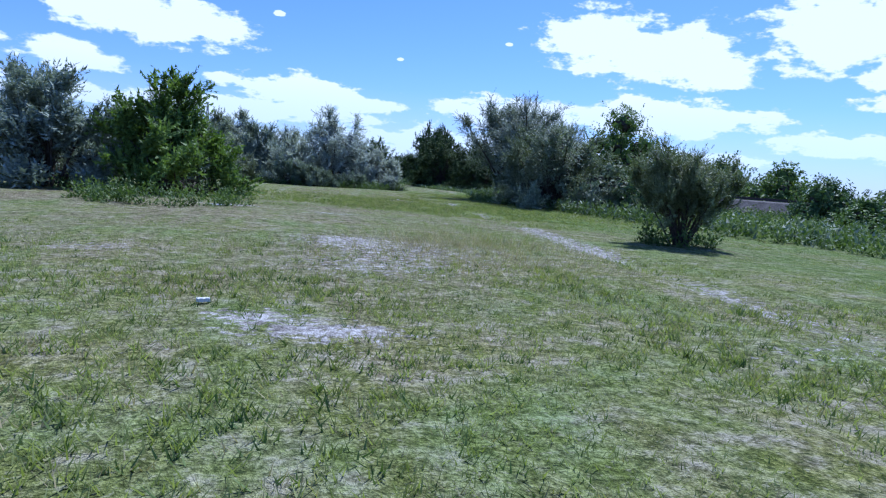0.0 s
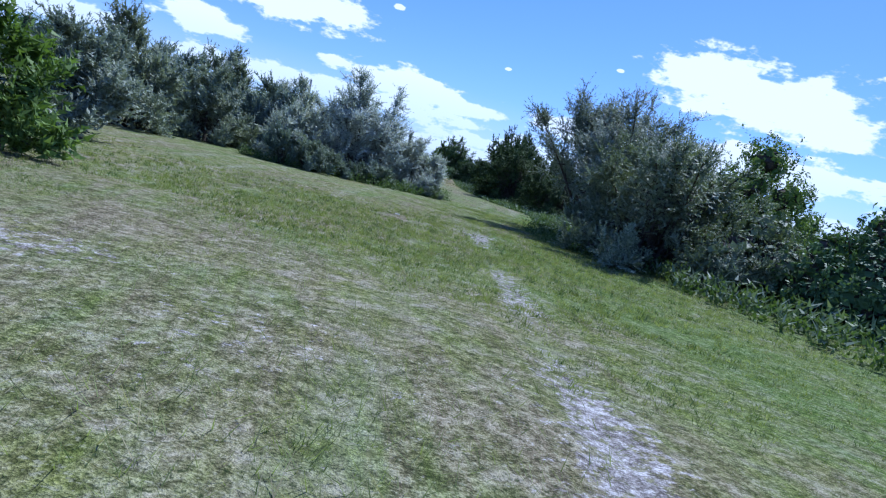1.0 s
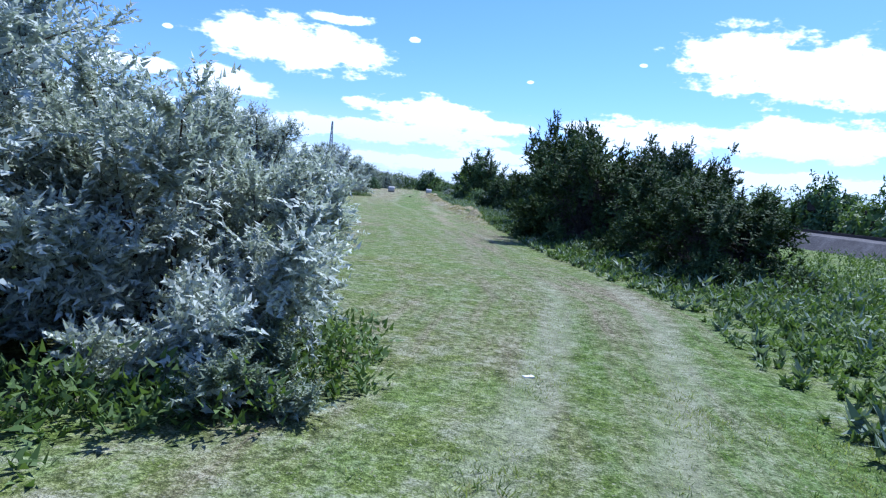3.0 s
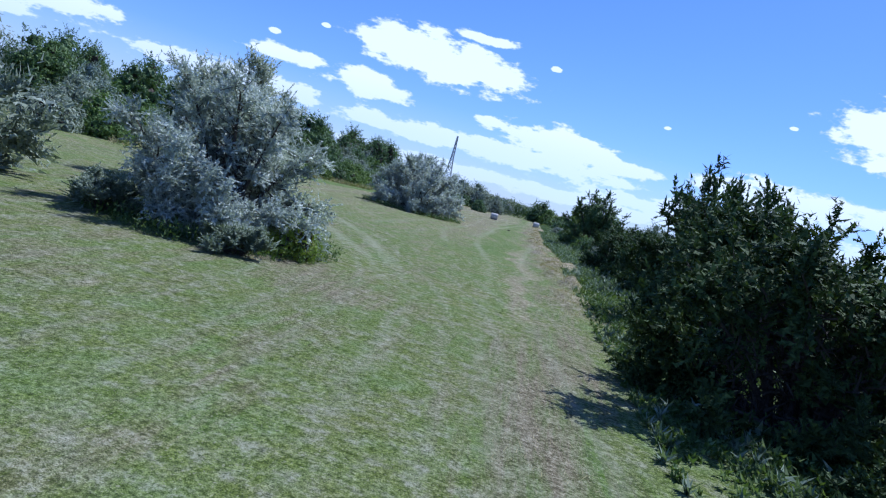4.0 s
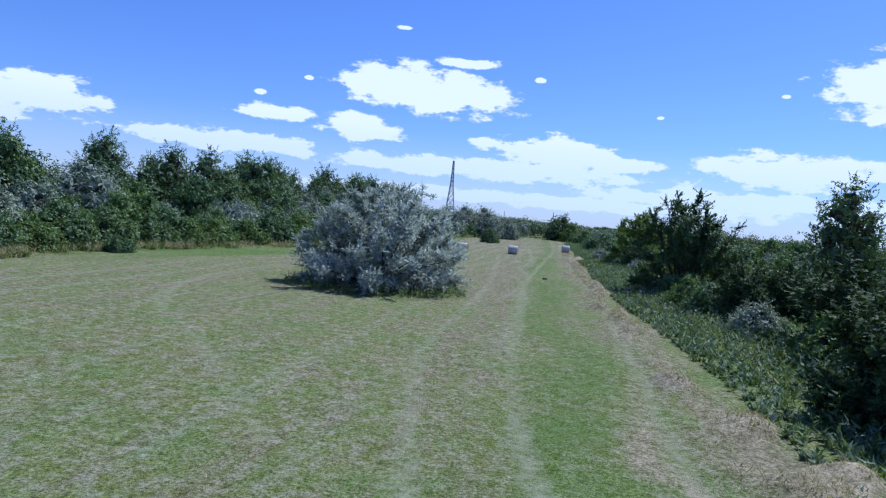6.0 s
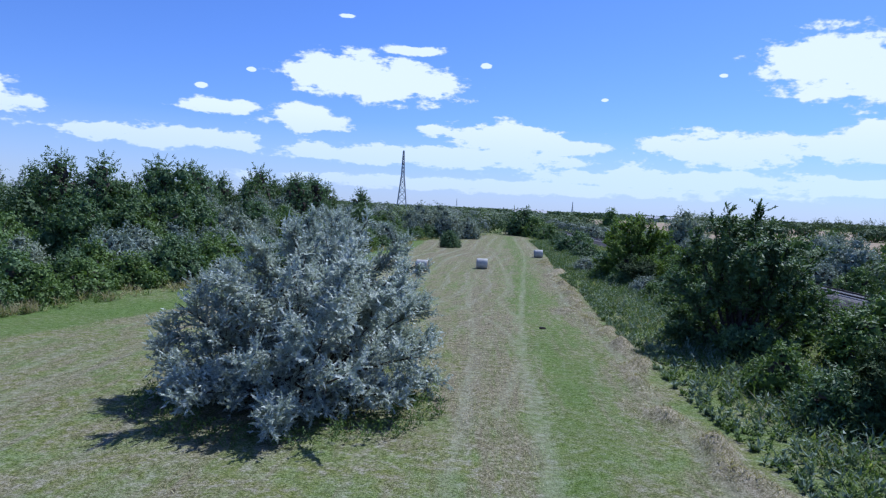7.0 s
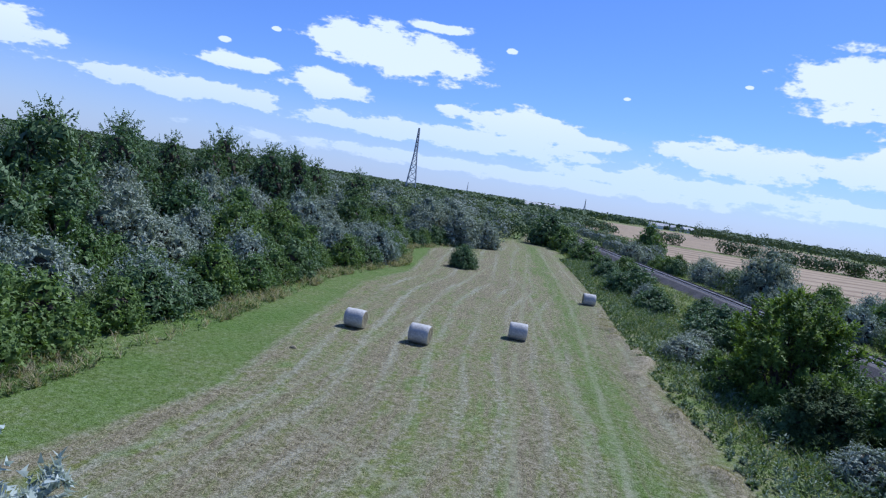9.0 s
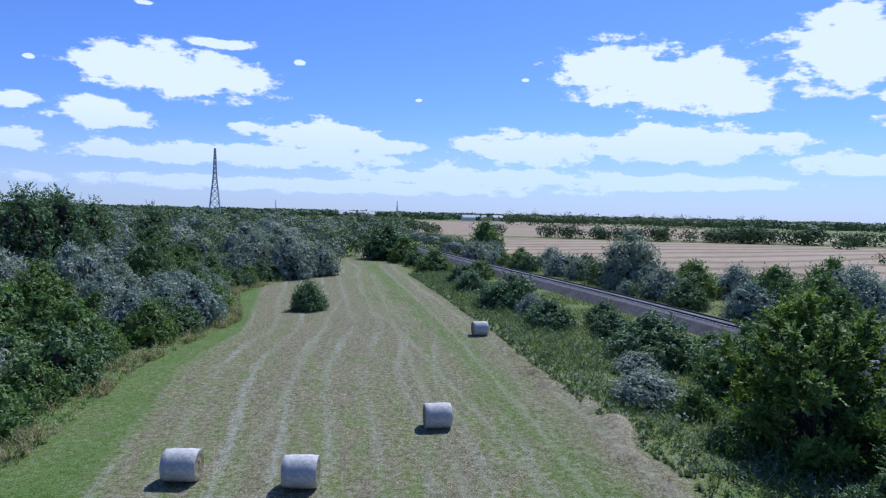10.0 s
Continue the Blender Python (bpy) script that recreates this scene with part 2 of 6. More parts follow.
def ground_material():
    m, n, link, b = material("meadow_ground", 1.0)
    b.inputs["Specular IOR Level"].default_value = 0.05

    def attr(name):
        a = n.new("ShaderNodeAttribute")
        a.attribute_name = name
        return a.outputs["Fac"]

    def total(*terms):
        out = None
        for value, weight, shift in terms:
            k = n.new("ShaderNodeMath")
            k.operation = "MULTIPLY_ADD"
            link(value, k.inputs[0])
            k.inputs[1].default_value = weight
            if out is None:
                k.inputs[2].default_value = shift
            else:
                link(out, k.inputs[2])
            out = k.outputs[0]
        return out

    # the sward: grain of blades, tufts, mottle and broad patches
    patch = noise_tex(n, link, 0.5, 4.0, 0.6)
    mottle = noise_tex(n, link, 3.0, 5.0, 0.65)
    tufts = noise_tex(n, link, 13.0, 4.0, 0.65)
    grain = noise_tex(n, link, 52.0, 3.0, 0.7)
    flecks = noise_tex(n, link, 27.0, 2.0, 0.5)
    tone = total((grain.outputs["Fac"], 0.9, -1.15), (tufts.outputs["Fac"], 1.5, 0), (mottle.outputs["Fac"], 0.9, 0))
    green = ramp_node(n, [(0.2, (0.055, 0.068, 0.023)), (0.5, (0.152, 0.172, 0.068)), (0.8, (0.30, 0.316, 0.16))])
    link(tone, green.inputs[0])
    warm = ramp_node(n, [(0.36, (0.84, 1.0, 0.74)), (0.64, (1.22, 1.04, 1.0))])
    link(patch.outputs["Fac"], warm.inputs[0])
    col = mix_color(n, link, 0.8, green.outputs[0], warm.outputs[0], "MULTIPLY")
    worn = total((patch.outputs["Fac"], 1.1, -0.55), (mottle.outputs["Fac"], 1.3, 0))
    brown = n.new("ShaderNodeMapRange")
    brown.interpolation_type = "SMOOTHSTEP"
    link(worn, brown.inputs["Value"])
    brown.inputs["From Min"].default_value, brown.inputs["From Max"].default_value = 0.62, 0.86
    brown.inputs["To Max"].default_value = 0.5
    litter = ramp_node(n, [(0.2, (0.07, 0.058, 0.034)), (0.5, (0.20, 0.172, 0.108)), (0.8, (0.39, 0.35, 0.25))])
    link(tone, litter.inputs[0])
    col = mix_color(n, link, brown.outputs[0], col, litter.outputs[0])
    lush = ramp_node(n, [(0.2, (0.038, 0.070, 0.013)), (0.5, (0.086, 0.142, 0.028)), (0.8, (0.175, 0.245, 0.075))])
    link(tone, lush.inputs[0])
    col = mix_color(n, link, attr("lush"), col, lush.outputs[0])
    tinge = ramp_node(n, [(0.38, (1.0, 1.04, 0.7)), (0.62, (1.02, 1.0, 1.3))])
    link(mottle.outputs["Fac"], tinge.inputs[0])
    col = mix_color(n, link, 0.8, col, tinge.outputs[0], "MULTIPLY")
    dry = ramp_node(n, [(0.2, (0.062, 0.052, 0.030)), (0.5, (0.178, 0.150, 0.090)), (0.8, (0.37, 0.328, 0.225))])
    link(tone, dry.inputs[0])

    def broken(value, amount):
        """A mask broken up by the mottle of the sward."""
        k = n.new("ShaderNodeMath")
        k.operation = "MULTIPLY_ADD"
        link(mottle.outputs["Fac"], k.inputs[0])
        k.inputs[1].default_value, k.inputs[2].default_value = amount, -amount / 2
        a = n.new("ShaderNodeMath")
        a.operation, a.use_clamp = "ADD", True
        link(k.outputs[0], a.inputs[0])
        link(value, a.inputs[1])
        w = n.new("ShaderNodeMath")
        w.operation = "MULTIPLY"
        link(a.outputs[0], w.inputs[0])
        s = n.new("ShaderNodeMath")
        s.operation, s.use_clamp = "MULTIPLY", True
        link(value, s.inputs[0])
        s.inputs[1].default_value = 4.0
        link(s.outputs[0], w.inputs[1])
        return w.outputs[0]

    # straw flecks and dark gaps everywhere in the sward
    pale = ramp_node(n, [(0.60, (0, 0, 0)), (0.70, (0.7, 0.7, 0.7))])
    link(flecks.outputs["Fac"], pale.inputs[0])
    gap = ramp_node(n, [(0.30, (0.8, 0.8, 0.8)), (0.40, (0, 0, 0))])
    link(flecks.outputs["Fac"], gap.inputs[0])
    spots = noise_tex(n, link, 8.0, 3.0, 0.6)
    dark_spot = ramp_node(n, [(0.32, (0.75, 0.75, 0.75)), (0.42, (0, 0, 0))])
    link(spots.outputs["Fac"], dark_spot.inputs[0])
    pale_spot = ramp_node(n, [(0.60, (0, 0, 0)), (0.70, (0.6, 0.6, 0.6))])
    link(spots.outputs["Fac"], pale_spot.inputs[0])
    # cuttings lie in ragged streaks along the mowing
    place = n.new("ShaderNodeTexCoord")
    parts = n.new("ShaderNodeSeparateXYZ")
    link(place.outputs["Object"], parts.inputs[0])
    run = n.new("ShaderNodeCombineXYZ")
    link(attr("across"), run.inputs[0])
    link(parts.outputs[1], run.inputs[1])
    squeeze = n.new("ShaderNodeVectorMath")
    squeeze.operation = "MULTIPLY"
    link(run.outputs[0], squeeze.inputs[0])
    squeeze.inputs[1].default_value = (2.6, 0.22, 1)
    streak = n.new("ShaderNodeTexNoise")
    streak.inputs["Scale"].default_value, streak.inputs["Detail"].default_value, streak.inputs["Roughness"].default_value = 1.0, 7.0, 0.75
    link(squeeze.outputs[0], streak.inputs["Vector"])
    lift = n.new("ShaderNodeMath")
    lift.operation = "MULTIPLY_ADD"
    link(streak.outputs["Fac"], lift.inputs[0])
    lift.inputs[1].default_value, lift.inputs[2].default_value = 3.6, -1.8
    ragged = n.new("ShaderNodeMath")
    ragged.operation, ragged.use_clamp = "ADD", True
    link(lift.outputs[0], ragged.inputs[0])
    link(attr("dry"), ragged.inputs[1])
    some = n.new("ShaderNodeMath")
    some.operation, some.use_clamp = "MULTIPLY", True
    link(attr("dry"), some.inputs[0])
    some.inputs[1].default_value = 5.0
    hay_mask = n.new("ShaderNodeMath")
    hay_mask.operation = "MULTIPLY"
    link(ragged.outputs[0], hay_mask.inputs[0])
    link(some.outputs[0], hay_mask.inputs[1])
    col = mix_color(n, link, hay_mask.outputs[0], col, dry.outputs[0])
    col = mix_color(n, link, broken(attr("track"), 1.0), col, (0.29, 0.295, 0.19))
    # the pale rows that the rake left
    sway = noise_tex(n, link, 0.035, 1.0, 0.4)
    row = total((attr("row"), 1.0, 0.0), (sway.outputs["Fac"], 1.5, 0))
    ping = n.new("ShaderNodeMath")
    ping.operation = "PINGPONG"
    link(row, ping.inputs[0])
    ping.inputs[1].default_value = 0.5
    ridge = total((ping.outputs[0], 2.0, -1.0), (streak.outputs["Fac"], 1.2, 0), (mottle.outputs["Fac"], 0.8, 0))
    rake = n.new("ShaderNodeMapRange")
    rake.interpolation_type = "SMOOTHSTEP"
    link(ridge, rake.inputs["Value"])
    rake.inputs["From Min"].default_value, rake.inputs["From Max"].default_value = 0.58, 1.0
    slow = n.new("ShaderNodeVectorMath")
    slow.operation = "MULTIPLY"
    link(run.outputs[0], slow.inputs[0])
    slow.inputs[1].default_value = (0.75, 0.035, 1)
    some_rows = n.new("ShaderNodeTexNoise")
    some_rows.inputs["Scale"].default_value, some_rows.inputs["Detail"].default_value = 1.0, 2.0
    link(slow.outputs[0], some_rows.inputs["Vector"])
    strength = n.new("ShaderNodeMapRange")
    link(some_rows.outputs["Fac"], strength.inputs["Value"])
    strength.inputs["From Min"].default_value, strength.inputs["From Max"].default_value = 0.36, 0.62
    strength.inputs["To Min"].default_value, strength.inputs["To Max"].default_value = 0.1, 0.95
    amount = n.new("ShaderNodeMath")
    amount.operation = "MULTIPLY"
    link(strength.outputs[0], amount.inputs[0])
    link(attr("swath"), amount.inputs[1])
    rows = n.new("ShaderNodeMath")
    rows.operation = "MULTIPLY"
    link(rake.outputs[0], rows.inputs[0])
    link(amount.outputs[0], rows.inputs[1])
    straw = ramp_node(n, [(0.2, (0.13, 0.13, 0.09)), (0.5, (0.275, 0.272, 0.195)), (0.8, (0.44, 0.43, 0.33))])
    link(tone, straw.inputs[0])
    col = mix_color(n, link, rows.outputs[0], col, straw.outputs[0])
    hay = ramp_node(n, [(0.2, (0.14, 0.115, 0.07)), (0.5, (0.30, 0.25, 0.16)), (0.8, (0.47, 0.41, 0.29))])
    link(tone, hay.inputs[0])
    col = mix_color(n, link, broken(attr("straw"), 1.2), col, hay.outputs[0])
    col = mix_color(n, link, pale_spot.outputs[0], col, mix_color(n, link, 1.0, col, (1.55, 1.5, 1.6), "MULTIPLY"))
    col = mix_color(n, link, dark_spot.outputs[0], col, mix_color(n, link, 1.0, col, (0.5, 0.52, 0.5), "MULTIPLY"))
    col = mix_color(n, link, pale.outputs[0], col, (0.30, 0.295, 0.19))
    col = mix_color(n, link, gap.outputs[0], col, (0.035, 0.05, 0.018))
    soil = ramp_node(n, [(0.2, (0.12, 0.105, 0.09)), (0.5, (0.30, 0.275, 0.25)), (0.8, (0.58, 0.555, 0.53))])
    link(tone, soil.inputs[0])
    crumb = noise_tex(n, link, 8.5, 6.0, 0.72)
    show = total((attr("bare"), 1.15, -1.98), (crumb.outputs["Fac"], 2.6, 0))
    bare = n.new("ShaderNodeMapRange")
    bare.interpolation_type = "SMOOTHSTEP"
    link(show, bare.inputs["Value"])
    bare.inputs["From Min"].default_value, bare.inputs["From Max"].default_value = 0.0, 0.22
    col = mix_color(n, link, bare.outputs[0], col, soil.outputs[0])
    link(col, b.inputs["Base Color"])
    bump = n.new("ShaderNodeBump")
    bump.inputs["Strength"].default_value, bump.inputs["Distance"].default_value = 0.6, 0.05
    link(tone, bump.inputs["Height"])
    link(bump.outputs[0], b.inputs["Normal"])
    return m


GROUND = ground_material()


def speckled(name, stops, scale, rough=0.9, bump_depth=0.02, detail=6.0):
    m, n, link, b = material(name, rough)
    t = noise_tex(n, link, scale, detail, 0.7)
    t2 = noise_tex(n, link, scale * 0.11, 3.0, 0.6)
    r = ramp_node(n, stops)
    k = n.new("ShaderNodeMath")
    k.operation = "MULTIPLY_ADD"
    link(t2.outputs["Fac"], k.inputs[0])
    k.inputs[1].default_value = 0.5
    h = n.new("ShaderNodeMath")
    h.operation = "MULTIPLY_ADD"
    link(t.outputs["Fac"], h.inputs[0])
    h.inputs[1].default_value, h.inputs[2].default_value = 0.9, -0.2
    link(h.outputs[0], k.inputs[2])
    link(k.outputs[0], r.inputs[0])
    link(r.outputs[0], b.inputs["Base Color"])
    bump = n.new("ShaderNodeBump")
    bump.inputs["Strength"].default_value, bump.inputs["Distance"].default_value = 0.7, bump_depth
    link(t.outputs["Fac"], bump.inputs["Height"])
    link(bump.outputs[0], b.inputs["Normal"])
    return m


BALLAST = speckled("grey_ballast", [(0.25, (0.045, 0.04, 0.038)), (0.5, (0.10, 0.09, 0.086)), (0.8, (0.20, 0.185, 0.18))], 9.0, 0.95, 0.05)
WHEAT = speckled("ripe_wheat", [(0.25, (0.19, 0.145, 0.09)), (0.5, (0.29, 0.225, 0.145)), (0.8, (0.38, 0.305, 0.205))], 0.25, 0.95, 0.1)
HAY = speckled("net_wrapped_hay", [(0.2, (0.26, 0.245, 0.215)), (0.5, (0.48, 0.455, 0.41)), (0.8, (0.72, 0.69, 0.63))], 7.0, 0.9, 0.02)
HAY_END = speckled("hay_end", [(0.2, (0.14, 0.12, 0.07)), (0.5, (0.27, 0.23, 0.14)), (0.8, (0.42, 0.37, 0.24))], 14.0, 0.95, 0.04)
RAIL_STEEL = speckled("rail_steel", [(0.3, (0.035, 0.026, 0.022)), (0.7, (0.09, 0.07, 0.06))], 5.0, 0.6, 0.002)
SLEEPER_CONCRETE = speckled("sleeper_concrete", [(0.3, (0.24, 0.23, 0.22)), (0.7, (0.40, 0.385, 0.37))], 8.0, 0.9, 0.01)
STEEL = speckled("galvanised_steel", [(0.3, (0.30, 0.31, 0.33)), (0.7, (0.46, 0.47, 0.49))], 1.5, 0.6, 0.002)
PALE = speckled("bleached_board", [(0.3, (0.5, 0.5, 0.48)), (0.7, (0.75, 0.75, 0.72))], 6.0, 0.8, 0.005)
CLOD = speckled("dark_clod", [(0.3, (0.02, 0.018, 0.015)), (0.7, (0.06, 0.05, 0.04))], 12.0, 0.95, 0.02)
ROOF_SHEET = speckled("weathered_roof_sheet", [(0.3, (0.42, 0.41, 0.40)), (0.7, (0.62, 0.60, 0.58))], 3.0, 0.9, 0.01)
PLASTER = speckled("pale_plaster", [(0.3, (0.55, 0.54, 0.5)), (0.7, (0.75, 0.74, 0.7))], 2.0, 0.9, 0.005)


# ---- mesh helpers ----
def part(name, bm, mat, parent, label=""):
    """Links a bmesh as one mesh object under a thing or a part."""
    me = bpy.data.meshes.new(name)
    bm.to_mesh(me)
    bm.free()
    me.materials.append(mat)
    ob = new(name, me)
    ob.parent = parent
    return tagged(ob, label)


def mesh_from(name, verts, faces, mats, smooth=False, index=None):
    """A mesh from arrays: verts (n, 3), faces (m, 3 or 4)."""
    me = bpy.data.meshes.new(name)
    verts = np.asarray(verts, np.float32)
    faces = np.asarray(faces, np.int32)
    k = faces.shape[1]
    me.vertices.add(len(verts))
    me.vertices.foreach_set("co", verts.ravel())
    me.loops.add(faces.size)
    me.loops.foreach_set("vertex_index", faces.ravel())
    me.polygons.add(len(faces))
    me.polygons.foreach_set("loop_start", np.arange(len(faces), dtype=np.int32) * k)
    for m in mats:
        me.materials.append(m)
    if index is not None:
        me.polygons.foreach_set("material_index", np.asarray(index, np.int32))
    me.update(calc_edges=True)
    me.polygons.foreach_set("use_smooth", np.full(len(faces), smooth))
    return me


def waves(p, scale, seed, octaves=7):
    """Smooth noise of points (n, k), about -1 to 1."""
    r = np.random.RandomState(seed)
    total = np.zeros(len(p))
    for i in range(octaves):
        d = r.normal(size=p.shape[1])
        d *= scale * r.uniform(0.6, 1.6) / np.linalg.norm(d)
        total += np.sin(p @ d + r.uniform(0, 6.28))
    return total / math.sqrt(octaves) / 1.2


def unit(v):
    return v / (np.linalg.norm(v, axis=-1, keepdims=True) + 1e-9)


def leaves_at(base, way, length, width, rng, loose=0.35, tri=False, face=(0, 0, 1)):
    """Rhombic leaves, or plain pointed ones, from base points along ways, faces mostly upwards: verts and faces."""
    n = len(base)
    side = unit(np.cross(way, rng.normal(size=(n, 3)) * loose + np.asarray(face, float)))
    up = np.cross(side, way)
    ln = (length * rng.uniform(0.65, 1.3, n))[:, None]
    wd = (width * rng.uniform(0.7, 1.3, n))[:, None]
    if tri:
        back = base - way * ln * 0.2
        v = np.stack([back + side * wd * 0.55, base + way * ln, back - side * wd * 0.55], 1).reshape(-1, 3)
        return v, np.arange(3 * n).reshape(n, 3)
    mid = base + way * ln * 0.5 + up * ln * 0.06
    v = np.stack([base, mid + side * wd * 0.5, base + way * ln, mid - side * wd * 0.5], 1).reshape(-1, 3)
    return v, np.arange(4 * n).reshape(n, 4)


def lobe_plan(rng, w, d, h, rings, dome, low, lobe=0.3):
    """Rounded masses that make up a crown: centres and radii. rings: how many masses stand at each level, from the foot up."""
    lobes = []
    for i, count in enumerate(rings):
        level = (i + 0.55) / (len(rings) + 0.25)
        zc = h * (low + (1 - low) * level * 0.9)
        reach = max(1 - level ** dome, 0.05) ** 0.75
        turn = rng.uniform(0, 6.28)
        for k in range(count):
            a = turn + 2 * math.pi * (k + rng.uniform(-0.25, 0.25)) / count
            rad = min(w * lobe, h * (1 - low) * lobe * 1.2) * rng.uniform(0.55, 1.2) * (1.0 - 0.30 * level)
            out = max(reach * 0.5 - rad / w * 0.75, 0.0) * rng.uniform(0.85, 1.15) if count > 1 else 0.06
            lobes.append((math.cos(a) * out * w, math.sin(a) * out * d, max(zc * rng.uniform(0.9, 1.1), rad * 0.55 + low * h), rad))
    return lobes


def space_out(rng, lobes, gap, tries, bury=0.86):
    """Points spread evenly over the free outsides of the rounded masses, at least gap apart, and the ways outwards there."""
    area = lobes[:, 3] ** 2
    pick = rng.choice(len(lobes), tries, p=area / area.sum())
    out = unit(rng.normal(size=(tries, 3)) + (0, 0, 0.2))
    spot = lobes[pick, :3] + out * (lobes[pick, 3] * rng.uniform(0.9, 1.06, tries))[:, None]
    free = spot[:, 2] > 0.04
    for c in lobes:
        free &= np.linalg.norm(spot - c[:3], axis=1) > c[3] * bury
    # hollows between the boughs stay open
    free &= waves(spot, 1.1 / gap, len(lobes), 9) > -1.05
    spot, out, pick = spot[free], out[free], pick[free]
    cells, kept = {}, []
    for i, p in enumerate(spot):
        key = tuple(np.floor(p / gap).astype(int))
        near = (cells.get((key[0] + a, key[1] + b, key[2] + c)) for a in (-1, 0, 1) for b in (-1, 0, 1) for c in (-1, 0, 1))
        if all(q is None or ((q - p) ** 2).sum() > gap * gap for q in near):
            cells[key] = p
            kept.append(i)
    return spot[kept], out[kept], pick[kept]


def crown(seed, w, d, h, clump, per, leaf, aspect=0.4, rings=(6, 5, 3, 1), dome=1.9, low=0.0, gap=1.25, lift=0.4, rag=0.15, loose=0.45, twigs=0.5, inner=6, tri=False, backing=1.15, core=0.58, lobe=0.3):
    """Leaves of a bush or tree: rounded masses carry clumps, clumps carry leaves; stray twigs break the outline and broad leaves close the inside."""
    rng = np.random.RandomState(seed)
    lobes = np.array(lobe_plan(rng, w, d, h, rings, dome, low, lobe))
    lobes[:, 3] -= clump * 0.35
    spot, out, pick = space_out(rng, lobes, gap * clump, int(60 * (lobes[:, 3] ** 2).sum() / (gap * clump) ** 2))
    n = len(spot)
    axis = unit(out + np.array((0, 0, 1)) * lift + rng.normal(size=(n, 3)) * 0.25)
    size = clump * rng.uniform(0.65, 1.3, n)
    stretch = np.where(rng.uniform(0, 1, n) < rag, rng.uniform(1.6, 2.6, n), rng.uniform(0.8, 1.2, n))
    # leaves over the outer side of each clump
    own = np.repeat(np.arange(n), per)
    m = len(own)
    ray = unit(rng.normal(size=(m, 3)) + axis[own] * 0.75)
    along = np.sum(ray * axis[own], axis=1, keepdims=True)
    thin = 1.0 / np.sqrt(stretch[own])[:, None]
    offset = (ray - axis[own] * along) * thin + axis[own] * along * stretch[own][:, None]
    base = spot[own] + offset * (size[own] * rng.uniform(0.45, 1.0, m) ** 0.5)[:, None]
    base[:, 2] = np.maximum(base[:, 2], 0.03)
    face = unit(ray * 0.9 + axis[own] * 0.25 + (0, 0, 0.2) + rng.normal(size=(m, 3)) * loose)
    way = rng.normal(size=(m, 3)) + axis[own] * 0.5
    way = unit(way - face * np.sum(way * face, axis=1, keepdims=True))
    v, f = leaves_at(base - way * leaf * 0.4, way, leaf, leaf * aspect, rng, 0.12, tri, face)
    # stray twigs with leaves to both sides
    k = int(n * twigs)
    if k:
        who, row = rng.choice(n, k), 7
        d_tw = unit(axis[who] + (0, 0, lift * 0.6) + rng.normal(size=(k, 3)) * 0.4)
        ln = size[who] * rng.uniform(1.2, 2.8, k)
        side = unit(np.cross(d_tw, rng.normal(size=(k, 3))))
        t = np.tile(np.linspace(0.35, 1.0, row), k)
        dl, sl, ll = np.repeat(d_tw, row, 0), np.repeat(side, row, 0), np.repeat(ln, row)
        hand = np.tile(np.where(np.arange(row) % 2, 1.0, -1.0), k)[:, None]
        q = np.repeat(spot[who], row, 0) + dl * (ll * t)[:, None]
        q[:, 2] = np.maximum(q[:, 2], 0.03)
        v2, f2 = leaves_at(q, unit(dl * 0.8 + sl * hand * 0.8 + rng.normal(size=(k * row, 3)) * 0.25), leaf, leaf * aspect, rng, 0.5, tri)
        v, f = np.concatenate([v, v2]), np.concatenate([f, f2 + len(v)])
    # broad leaves inside, where little light comes
    k = n * inner
    if k:
        own = np.repeat(np.arange(n), inner)
        c = lobes[pick[own]]
        ray = unit(out[own] + rng.normal(size=(k, 3)) * 0.5 * clump / c[:, 3:4])
        q = c[:, :3] + ray * (c[:, 3] * rng.uniform(0.5, 0.86, k))[:, None]
        q[:, 2] = np.maximum(q[:, 2], 0.05)
        lie = rng.normal(size=(k, 3))
        lie = unit(lie - ray * np.sum(lie * ray, axis=1, keepdims=True))
        big = clump * backing
        v2, f2 = leaves_at(q - lie * big * 0.4, lie, big, big * 0.8, rng, 0.5, tri, ray)
        v, f = np.concatenate([v, v2]), np.concatenate([f, f2 + len(v)])
    # dark balls inside the masses, standing in for shade deep in the crown
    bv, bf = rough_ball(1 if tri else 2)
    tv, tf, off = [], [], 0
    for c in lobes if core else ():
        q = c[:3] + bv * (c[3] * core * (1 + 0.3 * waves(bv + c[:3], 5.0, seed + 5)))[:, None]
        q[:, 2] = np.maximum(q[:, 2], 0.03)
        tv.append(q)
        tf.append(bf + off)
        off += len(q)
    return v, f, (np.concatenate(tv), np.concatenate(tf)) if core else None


@functools.cache
def rough_ball(fine):
    """Points and faces of a ball of radius 1."""
    bm = bmesh.new()
    bmesh.ops.create_icosphere(bm, subdivisions=fine, radius=1.0)
    v = np.array([p.co[:] for p in bm.verts])
    f = np.array([[p.index for p in q.verts] for q in bm.faces])
    bm.free()
    return v, f


